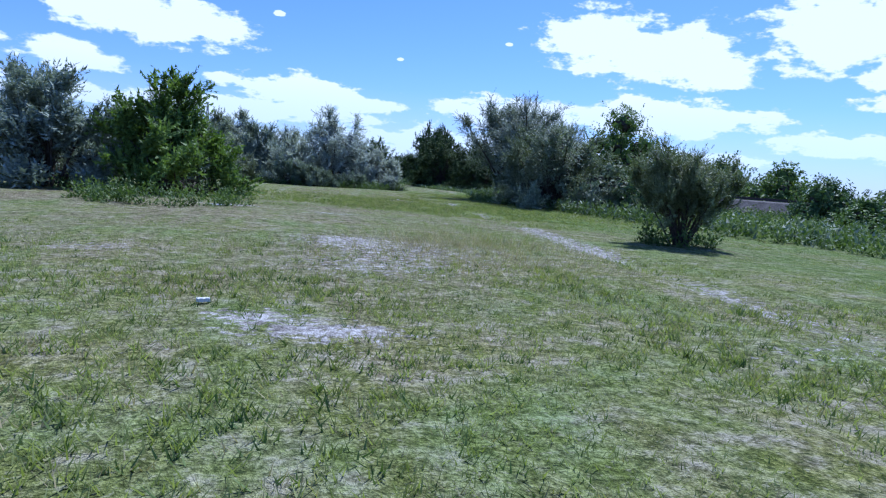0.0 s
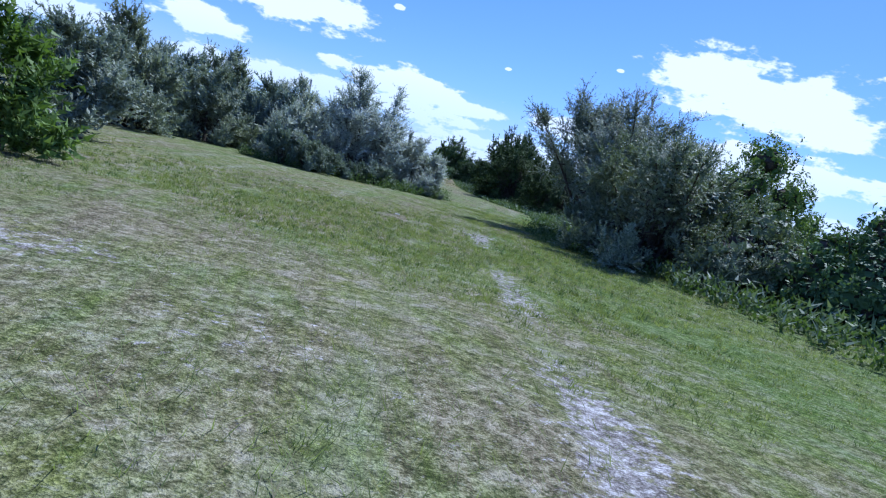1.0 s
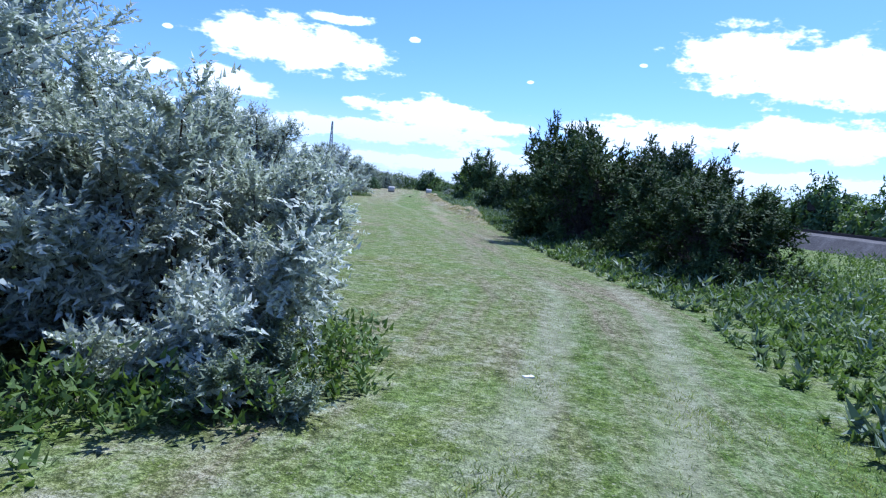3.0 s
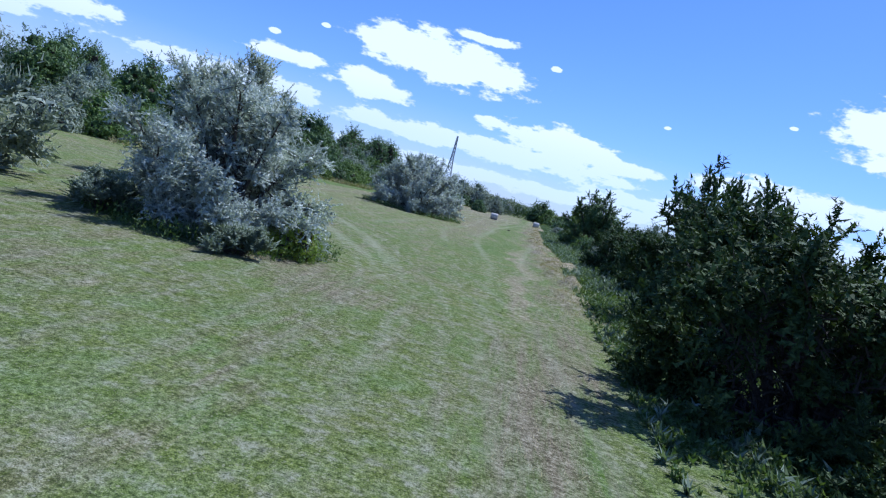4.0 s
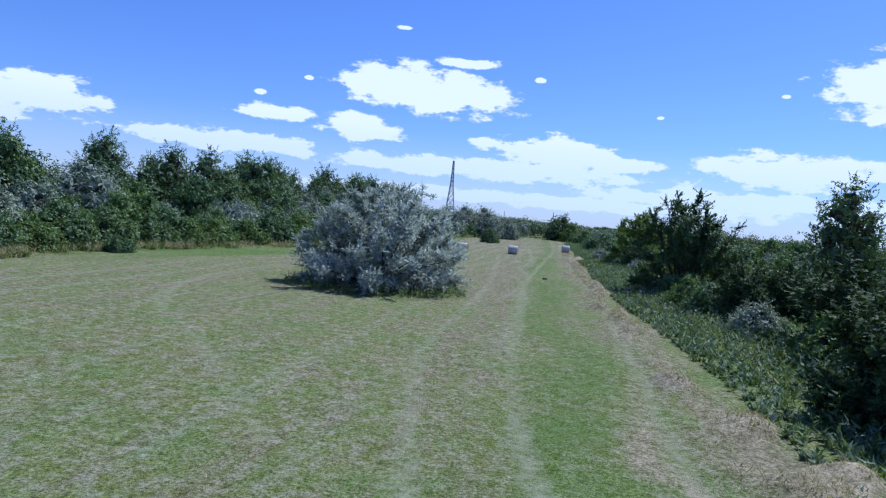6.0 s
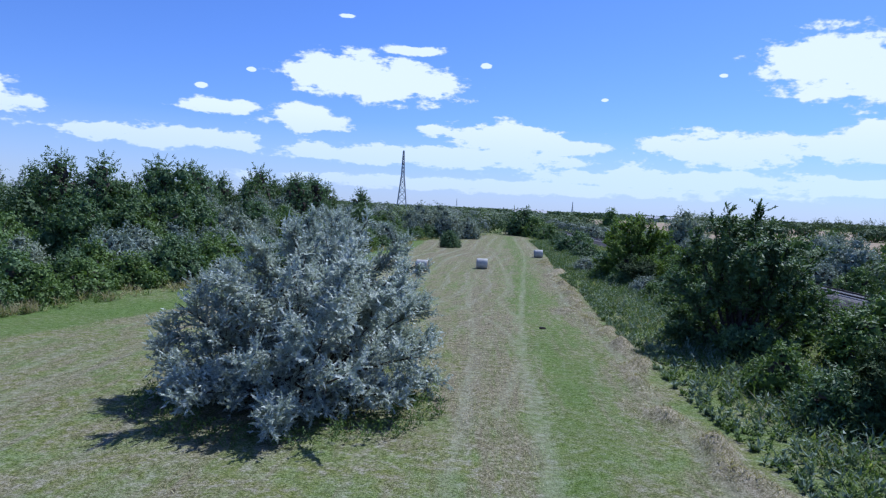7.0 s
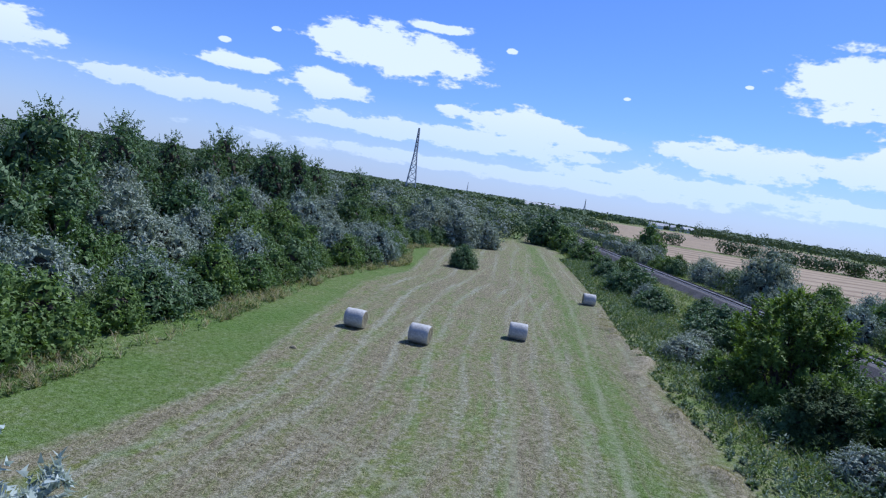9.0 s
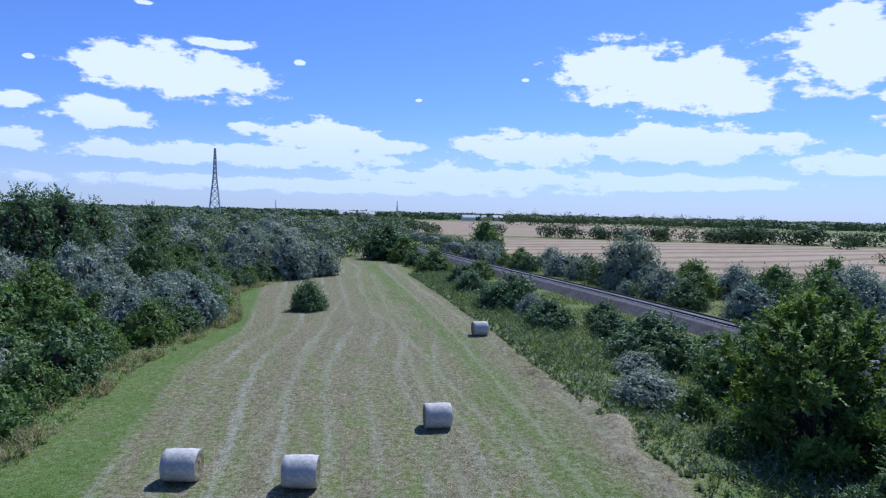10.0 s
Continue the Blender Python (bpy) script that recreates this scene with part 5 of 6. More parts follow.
for src, x, y, s, t in ((hedge_a, 16.2, 72.6, 1.3, 0.8), (hedge_a, 17.6, 60.4, 0.95, 0.75), (hedge_a, 21.4, 46.8, 1.2, 0.75), (hedge_a, 14.6, 97.5, 0.95, 0.85),
                        (hedge_b, 12.0, 117, 1.3, 0.85), (hedge_a, 5.0, 146, 2.1, 1.0), (hedge_b, 8.0, 138, 1.5, 1.0), (hedge_c, 16.4, 36.0, 0.75, 0.6), (hedge_a, 21.5, 44, 0.9, 0.8), (hedge_c, 18.4, 42.5, 0.6, 0.6), (hedge_a, 14.0, 88, 0.7, 0.8),
                        (wood_b, 39.0, 93.0, 1.3, 1.05), (hedge_b, 44, 84, 1.3, 1.0), (wood_d, 46, 70, 1.0, 1.0), (wood_d, 44, 58, 1.0, 1.0),
                        (hedge_b, 45, 48, 1.4, 1.0), (wood_b, 47, 38, 1.0, 0.9), (wood_d, 50, 26, 1.0, 1.0), (wood_a, 49, 12, 0.9, 0.9),
                        (hedge_c, 34.6, 113, 1.2, 0.8), (hedge_b, 29, 122, 1.0, 0.9), (hedge_c, 24, 142, 1.2, 0.9), (hedge_b, 32, 173, 2.0, 1.2),
                        (hedge_a, 10, 128, 1.0, 0.8), (hedge_b, 24, 66, 0.5, 0.7), (hedge_a, 22.5, 55, 0.45, 0.8), (wood_d, 61, 80, 1.1, 1.0),
                        (wood_b, 44, 101, 0.8, 0.8), (hedge_b, 50, 96, 1.2, 0.9), (hedge_c, 54, 66, 1.3, 1.0), (wood_d, 56, 50, 1.0, 0.9)):
    again(src, x, y, x * 77 % 360, s, t)
for src, x, y, s, t in ((hedge_c, 33, 168, 1.0, 0.9), (hedge_b, 36, 150, 0.9, 0.9), (hedge_c, 38, 132, 1.1, 0.9), (wood_b, 42, 104, 0.75, 0.9), (hedge_a, 42, 122, 1.0, 0.9),
                        (hedge_b, 46, 90, 1.1, 1.0), (hedge_c, 50, 84, 1.1, 1.0), (hedge_a, 54, 80, 1.2, 1.0), (wood_d, 52, 70, 0.8, 1.0), (hedge_c, 60, 74, 1.3, 1.0), (hedge_b, 48, 112, 0.9, 0.8),
                        (hedge_a, 27, 40, 0.9, 0.9), (hedge_b, 25.5, 34, 1.0, 1.0), (hedge_a, 26, 8.5, 1.1, 1.0), (hedge_a, 22.5, 13, 0.9, 0.8), (hedge_a, 29.5, 27, 1.1, 1.1), (hedge_b, 27, 48, 0.6, 0.8)):
    again(src, x, y, x * 91 % 360, s, t)


def verge_bushes():
    rng = random.Random(21)
    y = 40.0
    while y < 150:
        a, b = float(verge_x(y)) + 4.5, float(rail_x(y)) - 4.5
        if b - a > 1.0:
            again(rng.choice((hedge_a, hedge_b, hedge_a, hedge_c)), rng.uniform(a, b), y, rng.uniform(0, 360), rng.uniform(0.4, 0.85), rng.uniform(0.7, 1.0))
        y += rng.uniform(3.0, 6.5)
    y = -35.0
    while y < 40:
        again(rng.choice((hedge_a, hedge_b, hedge_a, wood_d)), float(verge_x(y)) + rng.uniform(8.5, 15), y, rng.uniform(0, 360), rng.uniform(0.6, 0.95), rng.uniform(0.75, 1.0))
        y += rng.uniform(4.0, 7.0)
    y = -34.0
    while y < 42:
        again(rng.choice((hedge_a, hedge_b, hedge_c, hedge_a)), float(verge_x(y)) + rng.uniform(3.8, 5.8), y, rng.uniform(0, 360), rng.uniform(0.38, 0.62), rng.uniform(0.75, 1.0))
        y += rng.uniform(3.5, 7.5)
    y = 20.0
    while y < 190:
        again(rng.choice((hedge_a, hedge_b, hedge_c, hedge_c)), float(rail_x(y)) + rng.uniform(5.5, 13), y, rng.uniform(0, 360), rng.uniform(0.55, 1.05), rng.uniform(0.75, 1.05))
        y += rng.uniform(4.5, 8.0)


verge_bushes()
# bushes between the meadow and the railway
for src, x, y, s, t in ((hedge_a, 31.5, -103, 0.8, 0.8), (hedge_b, 35.0, -97, 0.9, 0.8), (hedge_a, 41.7, -110.6, 0.7, 0.95), (hedge_b, 38, -118, 0.6, 0.7), (hedge_b, 44, -127, 0.8, 0.8),
                        (hedge_a, 52, -84, 1.3, 1.0), (hedge_b, 50, -95, 1.2, 0.9), (wood_d, 55, -74, 0.9, 0.9), (hedge_a, 49, -64, 1.2, 0.9), (wood_d, 52, -50, 0.9, 0.9),
                        (wood_c, 34.5, -3, 0.8, 1.1), (hedge_a, 30, -48, 1.0, 0.9), (hedge_b, 31, -60, 1.0, 0.9), (wood_d, 48, -25, 0.9, 0.9), (wood_a, 52, -10, 0.8, 0.9),
                        (hedge_b, 50.5, -58, 1.3, 1.1), (wood_d, 53, -63, 1.0, 0.9), (hedge_a, 49, -51, 1.3, 1.1), (hedge_b, 47.5, -45, 1.2, 1.0), (hedge_b, 55, -69, 1.4, 1.1), (hedge_b, 34, -135, 0.55, 0.7), (hedge_a, 39, -141, 0.7, 0.8)):
    again(src, x, y, x * 53 % 360, s, t)


# ---- far country ----
def far_wood(name, label, mat, spots, seed, leaf=0.62, each=170):
    """Distant trees as loose clumps of foliage, too far to tell apart."""
    rng = np.random.RandomState(seed)
    vs, fs, off = [], [], 0
    for x, y, w, h in spots:
        k = int(np.clip(each * 260 / max(math.hypot(x, y), 1.0), each * 0.5, each * 2.4))
        d = unit(rng.normal(size=(k, 3)) + (0, 0, 0.35))
        r = rng.uniform(0.8, 1.0, k) * (1 + 0.3 * waves(d, 5.0, rng.randint(9999)))
        q = np.stack([x + d[:, 0] * r * w / 2, y + d[:, 1] * r * w / 2, np.maximum(h * 0.45 + d[:, 2] * r * h * 0.5, 0.1)], 1)
        size = leaf * w / 7 * math.sqrt(170 / k)
        lie = rng.normal(size=(k, 3))
        lie = unit(lie - d * 0.8 * np.sum(lie * d, axis=1, keepdims=True))
        v, f = leaves_at(q - lie * size * 0.5, lie, size * 1.3, size * 1.1, rng, 0.2, True, d + (0, 0, 0.3))
        vs.append(v)
        fs.append(f + off)
        off += len(v)
    ob = new(name, mesh_from(name, np.concatenate(vs), np.concatenate(fs), [mat]))
    return tagged(ob, label, "trees", kind="stuff")


def scatter_far():
    rng = random.Random(5)
    sil, drk, grn = [], [], []
    # the wood goes on beyond the strip
    for i in range(520):
        y = 112 + 420 * rng.random() ** 1.5
        right = np.interp(y, (112, 150, 200, 300, 430, 540), (-14, -3, 2, -6, -16, -24))
        x = right - 260 * rng.random() ** 1.4
        w = rng.uniform(5, 8.5) * (1 + y / 900)
        h = rng.uniform(4.5, 6.5) + min(abs(x - right) * 0.03, 3.0)
        (sil if rng.random() < 0.45 else drk if rng.random() < 0.6 else grn).append((x, y, w, h))
    for i in range(140):
        y = rng.uniform(-70, 112)
        x = float(hedge_x(y)) - rng.uniform(33, 115)
        (sil if rng.random() < 0.35 else drk).append((x, y, rng.uniform(6, 8), rng.uniform(7, 10)))
    # hedge between the strip and the railway, and bushes along the line
    for i in range(70):
        y = rng.uniform(150, 420)
        (grn if rng.random() < 0.5 else drk).append((float(rail_x(y)) - rng.uniform(5, 11), y, rng.uniform(4, 7), rng.uniform(3, 5)))
        (sil if rng.random() < 0.4 else grn).append((float(rail_x(y)) + rng.uniform(5, 16), y, rng.uniform(4, 8), rng.uniform(2.5, 5)))
    for i in range(46):
        y = rng.uniform(-140, 125)
        (grn if rng.random() < 0.6 else drk).append((float(rail_x(y)) + rng.uniform(7, 15), y, rng.uniform(4, 6.5), rng.uniform(2.5, 4.5)))
    # field hedges
    for x0, y0, x1, y1, c, h in ((52, 316, 66, 312, 5, 8), (84, 300, 112, 290, 14, 7), (104, 284, 180, 274, 30, 8), (150, 276, 330, 255, 44, 9), (130, 150, 300, 100, 30, 5),
                                 (170, 235, 420, 190, 18, 6)):
        for i in range(c):
            t = rng.random()
            (drk if rng.random() < 0.85 else grn).append((x0 + (x1 - x0) * t + rng.uniform(-4, 4), y0 + (y1 - y0) * t + rng.uniform(-4, 4), h * rng.uniform(0.9, 1.4), h * rng.uniform(0.6, 1.0)))
    far_wood("oleaster_wood", "grey-green oleaster scrub spreading far beyond the meadow", FAR_OLEASTER, sil, 71, 0.5, 250)
    far_wood("mixed_wood", "dark green woodland and hedges in the distance", FAR_DARK, drk, 72, 0.5, 230)
    far_wood("green_scrub", "fresh green scrub along the railway and fields", FAR_GREEN, grn, 73, 0.5, 230)
    line = []
    for i in range(1500):
        a = radians(rng.uniform(-60, 60))
        r = rng.uniform(850, 1900)
        line.append((math.sin(a) * r, math.cos(a) * r, rng.uniform(24, 44), rng.uniform(5, 9) * (0.6 + r / 2500)))
    for i in range(200):
        y = rng.uniform(330, 820)
        x = float(rail_x(min(y, 700))) + rng.uniform(-8, 62) * y / 700 + 6
        line.append((x, y, rng.uniform(7, 13), rng.uniform(3, 5.5)))
    for i in range(120):
        a, r = radians(rng.uniform(12, 33)), rng.uniform(620, 720)
        line.append((math.sin(a) * r, math.cos(a) * r, rng.uniform(6, 12), rng.uniform(8, 16)))
    far_wood("horizon_woods", "dark blue-green belt of woods along the horizon", FAR_DARK, line, 74, 0.42, 110)


scatter_far()


def wheat_rows():
    """Tractor lines across the ripe wheat."""
    n, link = WHEAT.node_tree.nodes, WHEAT.node_tree.links.new
    b = n["Principled BSDF"]
    base = b.inputs["Base Color"].links[0].from_socket
    c = n.new("ShaderNodeTexCoord")
    turn = n.new("ShaderNodeMapping")
    turn.inputs["Rotation"].default_value = (0, 0, radians(71))
    link(c.outputs["Object"], turn.inputs["Vector"])
    w = n.new("ShaderNodeTexWave")
    w.inputs["Scale"].default_value, w.inputs["Distortion"].default_value, w.inputs["Detail"].default_value, w.inputs["Detail Scale"].default_value = 0.02, 5.0, 4.0, 0.5
    link(turn.outputs[0], w.inputs["Vector"])
    r = ramp_node(n, [(0.55, (1.08, 1.05, 1.0)), (0.85, (0.74, 0.67, 0.62))])
    link(w.outputs["Fac"], r.inputs[0])
    link(mix_color(n, link, 1.0, base, r.outputs[0], "MULTIPLY"), b.inputs["Base Color"])


wheat_rows()


def field(name, label, pts, z):
    bm = bmesh.new()
    top = [bm.verts.new((x, y, z)) for x, y in pts]
    foot = [bm.verts.new((x, y, -0.05)) for x, y in pts]
    bm.faces.new(top)
    for i in range(len(pts)):
        j = (i + 1) % len(pts)
        bm.faces.new((top[i], foot[i], foot[j], top[j]))
    bmesh.ops.recalc_face_normals(bm, faces=bm.faces)
    me = bpy.data.meshes.new(name)
    bm.to_mesh(me)
    bm.free()
    me.materials.append(WHEAT)
    return tagged(new(name, me), label, "field", kind="structure")


field("wheat_field", "ripe tan wheat field beyond the railway", ((34, 190), (44, 140), (56, 126), (78, 112), (103, 96), (150, 72), (330, 36), (420, 120), (330, 210), (166, 262), (96, 275), (36, 292)), 0.1)
field("wheat_field", "pale tan wheat field far beyond the hedges", ((18, 420), (30, 314), (62, 308), (96, 302), (157, 292), (260, 282), (330, 620), (240, 860), (40, 720)), 0.1)


# ---- weeds, grass, hay ----
def weeds(name, label, mat, spots, seed, per=8, leaf=0.13, aspect=0.4):
    """Clumps of leaves rising from the soil at spots (x, y, height)."""
    rng = np.random.RandomState(seed)
    spots = np.array(spots)
    b = np.repeat(spots, per, 0)
    n = len(b)
    a = rng.uniform(0, 6.28, n)
    f = rng.uniform(0.0, 1.0, n)
    spread = b[:, 2] * 0.35
    q = np.stack([b[:, 0] + np.cos(a) * spread * f, b[:, 1] + np.sin(a) * spread * f, np.maximum(b[:, 2] * rng.uniform(0, 0.9, n) * (1 - 0.4 * f), 0.0)], 1)
    way = unit(np.stack([np.cos(a) * 0.8, np.sin(a) * 0.8, rng.uniform(0.2, 1.4, n)], 1) + rng.normal(size=(n, 3)) * 0.25)
    v, fc = leaves_at(q, way, leaf, leaf * aspect, rng, tri=True)
    return tagged(new(name, mesh_from(name, v, fc, [mat])), label, "plants", kind="stuff")


def verge_weeds():
    rng = random.Random(8)
    low, grey, skirt, dry, fresh = [], [], [], [], []
    for i in range(13000):
        y = -138 + 250 * rng.random()
        u = -0.35 + 8.0 * rng.random() ** 1.3 + (2.6 if y < -108 else 0.0)
        x = float(verge_x(y)) + u
        h = min(0.22 + max(u, 0) * 0.2, 0.9) * rng.uniform(0.6, 1.4)
        r = rng.random()
        grey_share = 0.2 if y < -60 else 0.5 if y < 15 else 0.25
        (grey if r < grey_share else low if y > -62 else fresh).append((x, y, h * (1.0 if y > -62 else 0.75)))
    for i in range(5000):
        y = -112 + 50 * rng.random()
        u = 0.1 + 8 * rng.random()
        fresh.append((float(verge_x(y)) + u, y, min(0.16 + u * 0.1, 0.6) * rng.uniform(0.6, 1.3)))
    for i in range(2600):
        y = -140 + 70 * rng.random()
        low.append((rng.uniform(float(verge_x(y)) + 3, 46), y, rng.uniform(0.3, 0.8)))
    for i in range(4200):
        y = -50 + 160 * rng.random()
        hx = float(hedge_x(y))
        u = rng.random() ** 1.5 * 2.2
        if math.sin(y * 0.31) + math.sin(y * 0.83 + 1.0) < 0.1 and rng.random() < 0.8:
            continue
        (dry if rng.random() < 0.5 else low).append((hx + 0.3 - u, y, rng.uniform(0.3, 0.85)))
    # skirts of the free-standing bushes
    for cx, cy, rx, ry, c in ((15.0, -101.6, 3.0, 2.6, 420), (17.2, -100.4, 2.1, 2.0, 420), (12.3, -103.0, 2.2, 2.2, 260), (9.4, -74.0, 3.7, 3.6, 700), (2.2, -23.8, 5.2, 5.0, 700),
                              (25.6, -109.6, 3.4, 5.6, 420), (10.8, -126, 2.0, 2.0, 260), (7, -120, 4, 3, 300), (22.6, -130.2, 0.8, 0.8, 90)):
        for i in range(c):
            a, r = rng.uniform(0, 6.28), rng.uniform(0.72, 1.08)
            skirt.append((cx + math.cos(a) * rx * r, cy + math.sin(a) * ry * r, rng.uniform(0.2, 0.75)))
    weeds("verge_weeds", "fresh green weeds along the mown edge", WEED, low, 81, 12, 0.14, 0.5)
    weeds("fresh_weeds", "dense low green weeds beside the path", WEED, fresh, 85, 11, 0.10, 0.6)
    weeds("bush_skirt", "low green weeds round the feet of the bushes", WEED, skirt, 84, 13, 0.08, 0.55)
    weeds("grey_weeds", "grey-green mugwort weeds along the verge", GREYWEED, grey, 82, 14, 0.2, 0.4)
    weeds("dry_stalks", "tall dry grass at the hedge's foot", DRYGRASS, dry, 83, 16, 0.42, 0.07)


verge_weeds()


def blades(name, label, mat, pts, seed, tall, width, lift=None):
    """Grass blades, one narrow triangle each, at points (x, y)."""
    rng = np.random.RandomState(seed)
    n = len(pts)
    a = rng.uniform(0, 6.28, n)
    h = tall * rng.uniform(0.5, 1.5, n)
    lean = rng.uniform(0.4, 1.9, n) * h
    b = rng.uniform(0, 6.28, n)
    base = np.stack([pts[:, 0], pts[:, 1], np.full(n, -0.02) if lift is None else lift - 0.02], 1)
    side = np.stack([np.cos(a), np.sin(a), np.zeros(n)], 1) * (width * rng.uniform(0.6, 1.4, n))[:, None]
    tip = base + np.stack([np.cos(b) * lean, np.sin(b) * lean, h + 0.02], 1)
    v = np.stack([base - side, base + side, tip], 1).reshape(-1, 3)
    return tagged(new(name, mesh_from(name, v, np.arange(3 * n).reshape(n, 3), [mat])), label, "grass", kind="stuff")


def wisps(name, label, mat, pts, seed):
    """Short straws lying nearly flat, mostly along the strip."""
    rng = np.random.RandomState(seed)
    n = len(pts)
    a = rng.normal(size=n) * 0.7
    close = np.interp(pts[:, 1], (-60, -35), (0.45, 1.0))
    ln = rng.uniform(0.08, 0.3, n) * close
    d = np.stack([np.sin(a) * ln, np.cos(a) * ln, rng.uniform(-0.01, 0.05, n)], 1)
    base = np.stack([pts[:, 0], pts[:, 1], rng.uniform(0.02, 0.06, n)], 1)
    side = np.stack([np.cos(a), -np.sin(a), np.zeros(n)], 1) * (rng.uniform(0.006, 0.014, n) * close)[:, None]
    v = np.stack([base - side, base + side, base + d], 1).reshape(-1, 3)
    return tagged(new(name, mesh_from(name, v, np.arange(3 * n).reshape(n, 3), [mat])), label, "hay", kind="stuff")


def sow_grass():
    rng = np.random.RandomState(9)

    def strip(n, y0, y1, half):
        y = rng.uniform(y0, y1, n)
        x = np.interp(y, (-146, -120, -98, -80, -60, -30), (15.8, 18.4, 20.5, 20, 17, 12)) + rng.normal(size=n) * half
        keep = waves(np.stack([x, y], 1), 1.6, 21) + 0.8 * waves(np.stack([x, y], 1), 4.5, 22) > -1.3
        keep &= rng.uniform(0, 1, n) > 1.3 * chalk(x, y)
        return np.stack([x, y], 1)[keep]

    def tufts(count, each, y0, y1, half):
        c = strip(count, y0, y1, half)
        q = np.repeat(c, each, 0)
        return q + rng.normal(size=q.shape) * 0.035

    blades("meadow_grass", "short green grass blades of the mown meadow", GRASS, tufts(30000, 9, -145, -94, 4.2), 91, 0.045, 0.0056)
    blades("meadow_grass", "fresh green blades among the mown grass", WEED, tufts(9000, 8, -145, -94, 4.6), 92, 0.042, 0.007)
    blades("dry_grass", "dry straw-coloured blades among the grass", DRYGRASS, tufts(9000, 7, -145, -94, 4.4), 93, 0.045, 0.0038)
    q = np.stack([17.4 + rng.normal(size=2600) * 0.9, -132.8 + rng.normal(size=2600) * 1.3], 1)
    blades("dry_grass", "tuft of tall bleached grass on thin soil", DRYGRASS, q, 99, 0.17, 0.0045)
    q = np.stack([18.0 + rng.normal(size=5000) * 1.1, -130.5 + rng.normal(size=5000) * 2.6], 1)
    blades("meadow_grass", "longer green grass left standing on the path", GRASS, q, 90, 0.12, 0.004)
    # wisps of cut hay lying along the swaths
    gx, gy, gd = HAY_PLACES[0]
    at = np.flatnonzero((gd > 0.35) & (gy > -92) & (gy < 95) & (gx > -15))
    at = at[rng.randint(0, len(at), 60000)]
    at = at[rng.uniform(0, 1, len(at)) < gd[at]]
    q = np.stack([gx[at], gy[at]], 1) + rng.uniform(-0.25, 0.25, (len(at), 2))
    wisps("hay_wisps", "pale wisps of cut hay strewn along the swaths", DRYGRASS, q, 95)
    # rank grass beyond the mown strip, on both sides of the railway
    n = 62000
    y = rng.uniform(-40, 135, n)
    lo, hi = verge_x(y) + 1.5, rail_x(y) - 3.2
    x = np.where(rng.uniform(0, 1, n) < 0.75, lo + (hi - lo) * rng.uniform(0, 1, n), rail_x(y) + 3.2 + 14 * rng.uniform(0, 1, n))
    tall_ok = (waves(np.stack([x, y], 1), 0.7, 26) > -0.5) & (hi > lo)
    q = np.stack([x, y], 1)[tall_ok]
    blades("rank_grass", "rank uncut grass between meadow and railway", WEED, q[::2], 96, 0.42, 0.045)
    blades("dry_grass", "tall dry grass between meadow and railway", DRYGRASS, q[1::4], 97, 0.45, 0.035)
    blades("rank_grass", "coarse grass between meadow and railway", GRASS, q[3::4], 98, 0.42, 0.045)
    # loose hay on the ridge by the verge
    n = 60000
    y = rng.uniform(-72, 62, n)
    x = verge_x(y) - 1.3 + rng.normal(size=n) * 0.9
    z = hay_ridge(x, y)
    ok = z > rng.uniform(0.02, 0.3, n)
    blades("loose_hay", "loose dry hay raked up in a ridge along the verge", DRYGRASS, np.stack([x, y], 1)[ok], 94, 0.09, 0.014, z[ok])


sow_grass()


# ---- small things on the meadow ----
def slab(name, label, category, mat, x, y, w, d, h, turn, seed):
    """A worn flat piece with uneven, softened edges."""
    rng = random.Random(seed)
    bm = bmesh.new()
    bmesh.ops.create_grid(bm, x_segments=6, y_segments=4, size=0.5)
    top = bm.faces[:]
    bmesh.ops.solidify(bm, geom=top, thickness=0.3)
    for v in bm.verts:
        edge = max(abs(v.co.x), abs(v.co.y)) > 0.45
        v.co.x = v.co.x * w * (0.96 if edge else 1) + rng.uniform(-0.03, 0.03) * w
        v.co.y = v.co.y * d * (0.96 if edge else 1) + rng.uniform(-0.03, 0.03) * d
        v.co.z = v.co.z * h / 0.3 + rng.uniform(-0.15, 0.15) * h
    low = min(v.co.z for v in bm.verts)
    for v in bm.verts:
        v.co.z -= low
    me = bpy.data.meshes.new(name)
    bm.to_mesh(me)
    bm.free()
    me.materials.append(mat)
    ob = tagged(new(name, me), label, category)
    ob.matrix_basis = pose(x, y, 0.005, 0, 0, turn)
    return ob


def lump(name, label, category, mat, x, y, r, seed):
    rng = random.Random(seed)
    bm = bmesh.new()
    bmesh.ops.create_icosphere(bm, subdivisions=2, radius=r)
    for v in bm.verts:
        v.co *= rng.uniform(0.75, 1.2)
        v.co.z = max(v.co.z * 0.6, -0.1 * r)
    me = bpy.data.meshes.new(name)
    bm.to_mesh(me)
    bm.free()
    me.materials.append(mat)
    ob = tagged(new(name, me), label, category)
    ob.location = (x, y, 0.1 * r)
    return ob


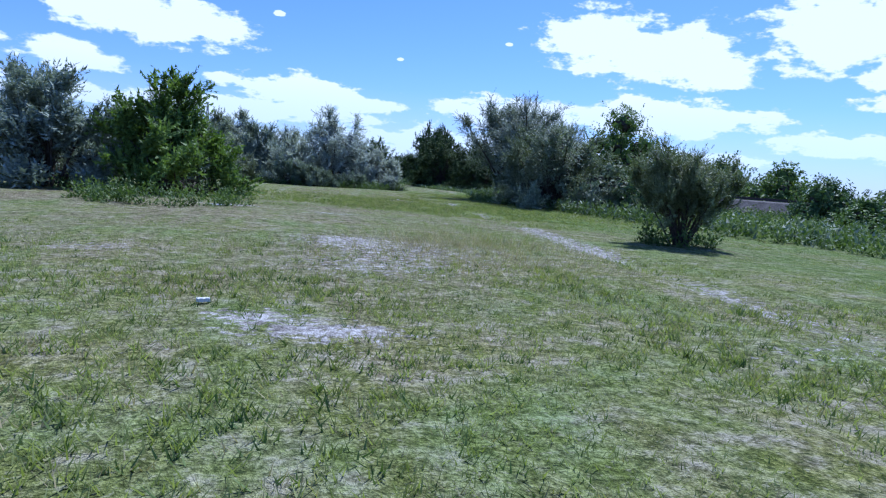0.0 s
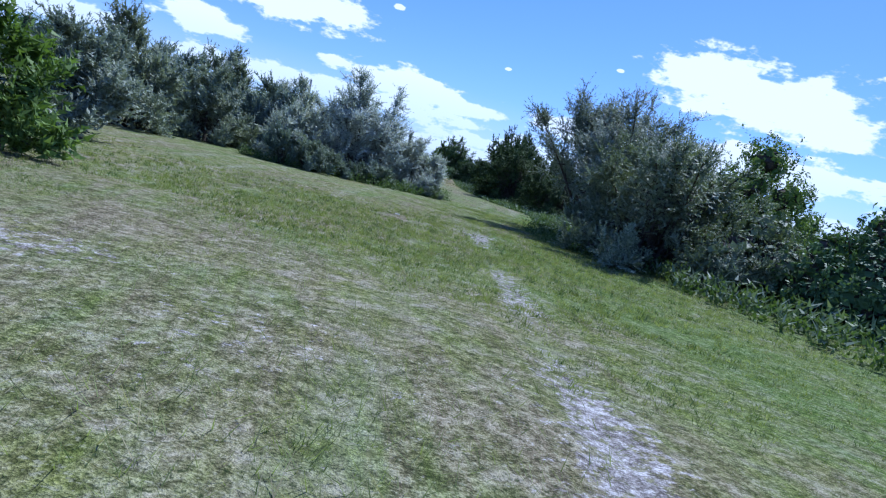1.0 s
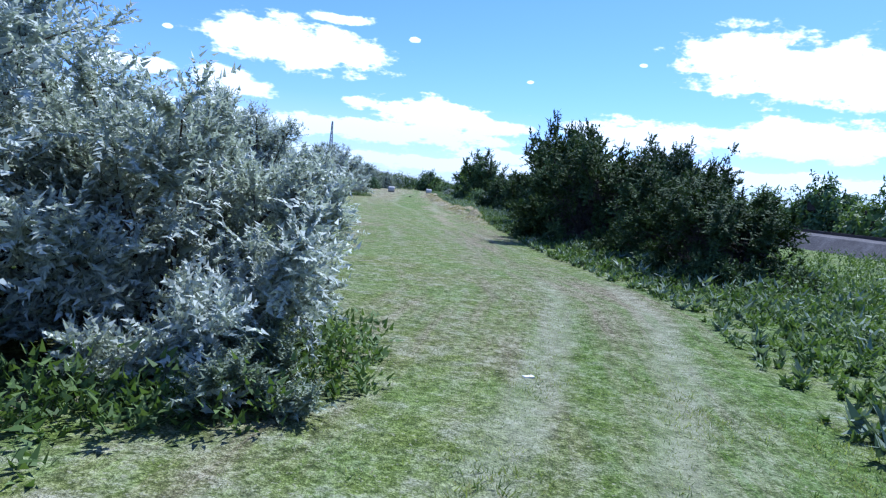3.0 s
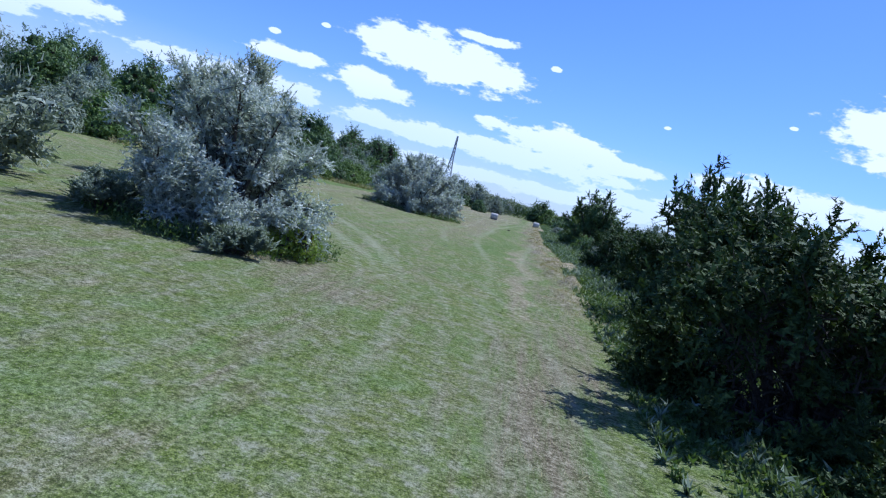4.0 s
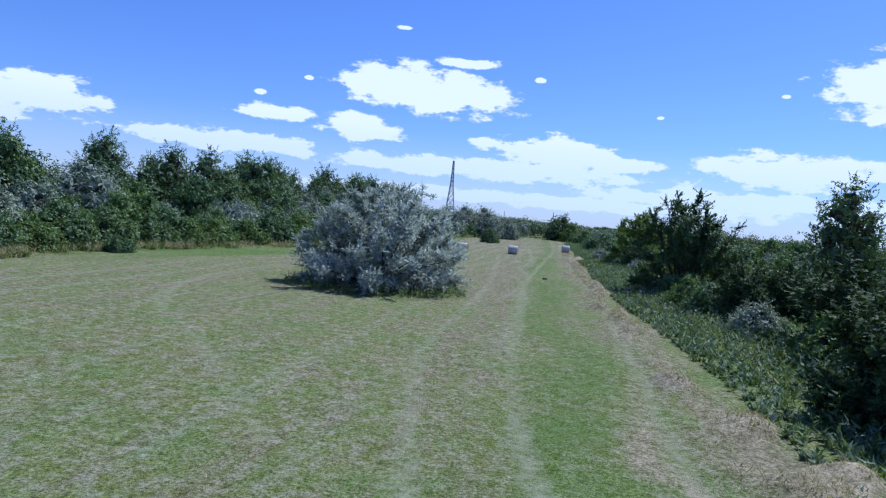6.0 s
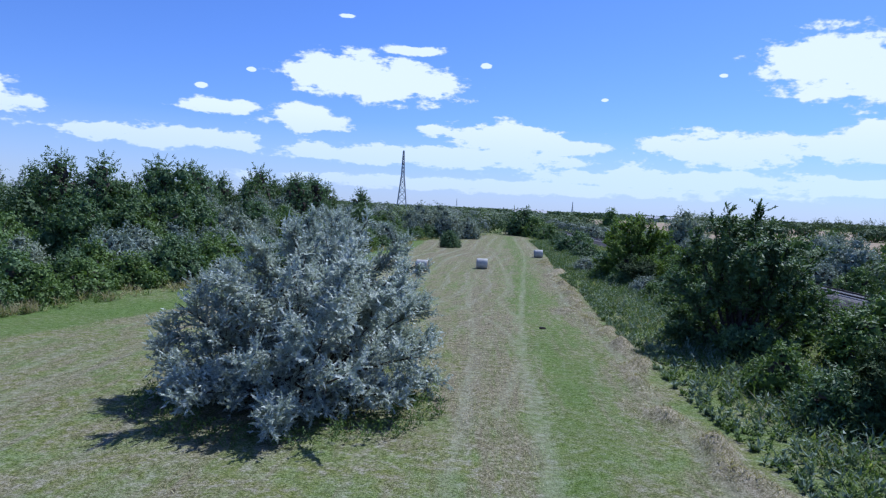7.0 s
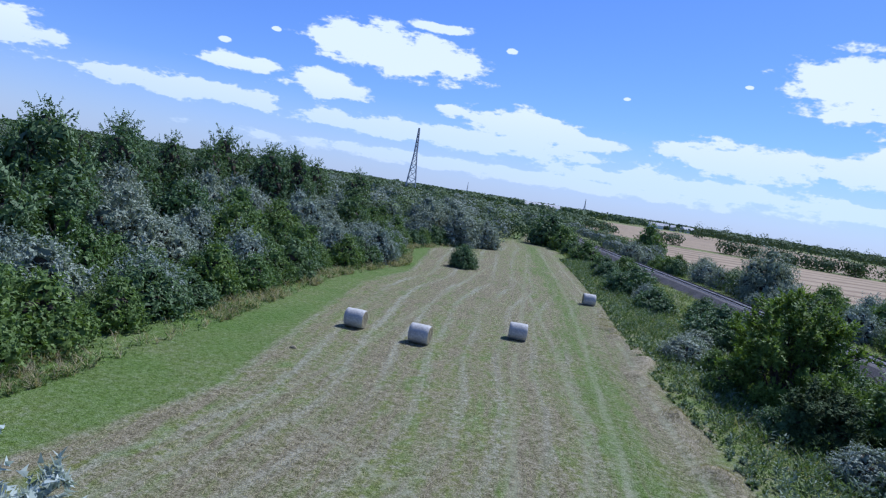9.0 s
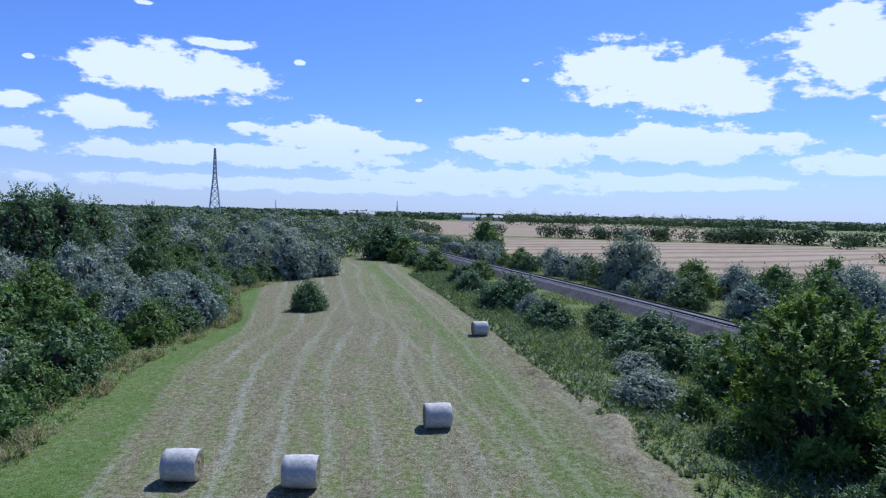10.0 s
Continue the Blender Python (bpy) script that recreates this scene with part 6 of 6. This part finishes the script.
slab("board", "bleached white board lying flat in the grass", "board", PALE, 12.3, -126.2, 0.5, 0.3, 0.05, 12, 1)
slab("litter", "pale crumpled scrap on the thin grass", "litter", PALE, 14.2, -138.0, 0.10, 0.06, 0.03, 30, 2)
for i, (x, y) in enumerate(((16.0, -110.3), (15.1, -110.8), (17.7, -114.9), (20.9, -99.8), (22.3, -96.2), (20.8, -66.9))):
    slab("litter", "pale crumpled scrap on the mown grass", "litter", PALE, x, y, 0.12, 0.07, 0.018, x * 70 % 180, 3 + i)
lump("clod", "dark clod of earth on the mown meadow", "clod", CLOD, 13.4, -56.9, 0.16, 4)
lump("clod", "dark clod of earth on the mown meadow", "clod", CLOD, 11.1, -6.1, 0.22, 5)
lump("hay_tuft", "small heap of brown hay on the swath", "hay", HAY_END, -8.2, 18.5, 0.2, 6)
again(hedge_a, -18.6, -20.5, 20, 0.4, 0.8, label="small round shrub before the hedge")


def build_house(x, y, turn, w, d, h):
    """A small far farmhouse: plastered walls under a pale gable roof."""
    house = tagged(new("farmhouse"), "small pale plastered farmhouse far off at the horizon", "house", "farmhouses at the horizon")
    bm = bmesh.new()
    bmesh.ops.create_cube(bm, size=1.0, matrix=Matrix.Translation((0, 0, h / 2)) @ Matrix.Diagonal((w, d, h, 1)))
    part("wall", bm, PLASTER, house)
    bm = bmesh.new()
    ends = [[bm.verts.new((s * (w / 2 + 0.4), a, b)) for a, b in ((-d / 2 - 0.5, h), (0, h + d * 0.38), (d / 2 + 0.5, h))] for s in (-1, 1)]
    for a, b in ((0, 1), (1, 2), (2, 0)):
        bm.faces.new((ends[0][a], ends[0][b], ends[1][b], ends[1][a]))
    bm.faces.new(ends[0][::-1])
    bm.faces.new(ends[1])
    bmesh.ops.recalc_face_normals(bm, faces=bm.faces)
    part("roof", bm, ROOF_SHEET, house, "pale weathered sheet roof")
    house.matrix_basis = pose(x, y, 0, 0, 0, turn)
    return house


house = build_house(138, 892, 12, 18, 9, 4.5)
copy_thing(house, pose(158, 915, 0, 0, 0, -8))
copy_thing(house, pose(186, 930, 0, 0, 0, 30))
barn = copy_thing(house, pose(-14, 905, 0, 0, 0, 4))
barn.scale = (2.6, 1.6, 1.2)
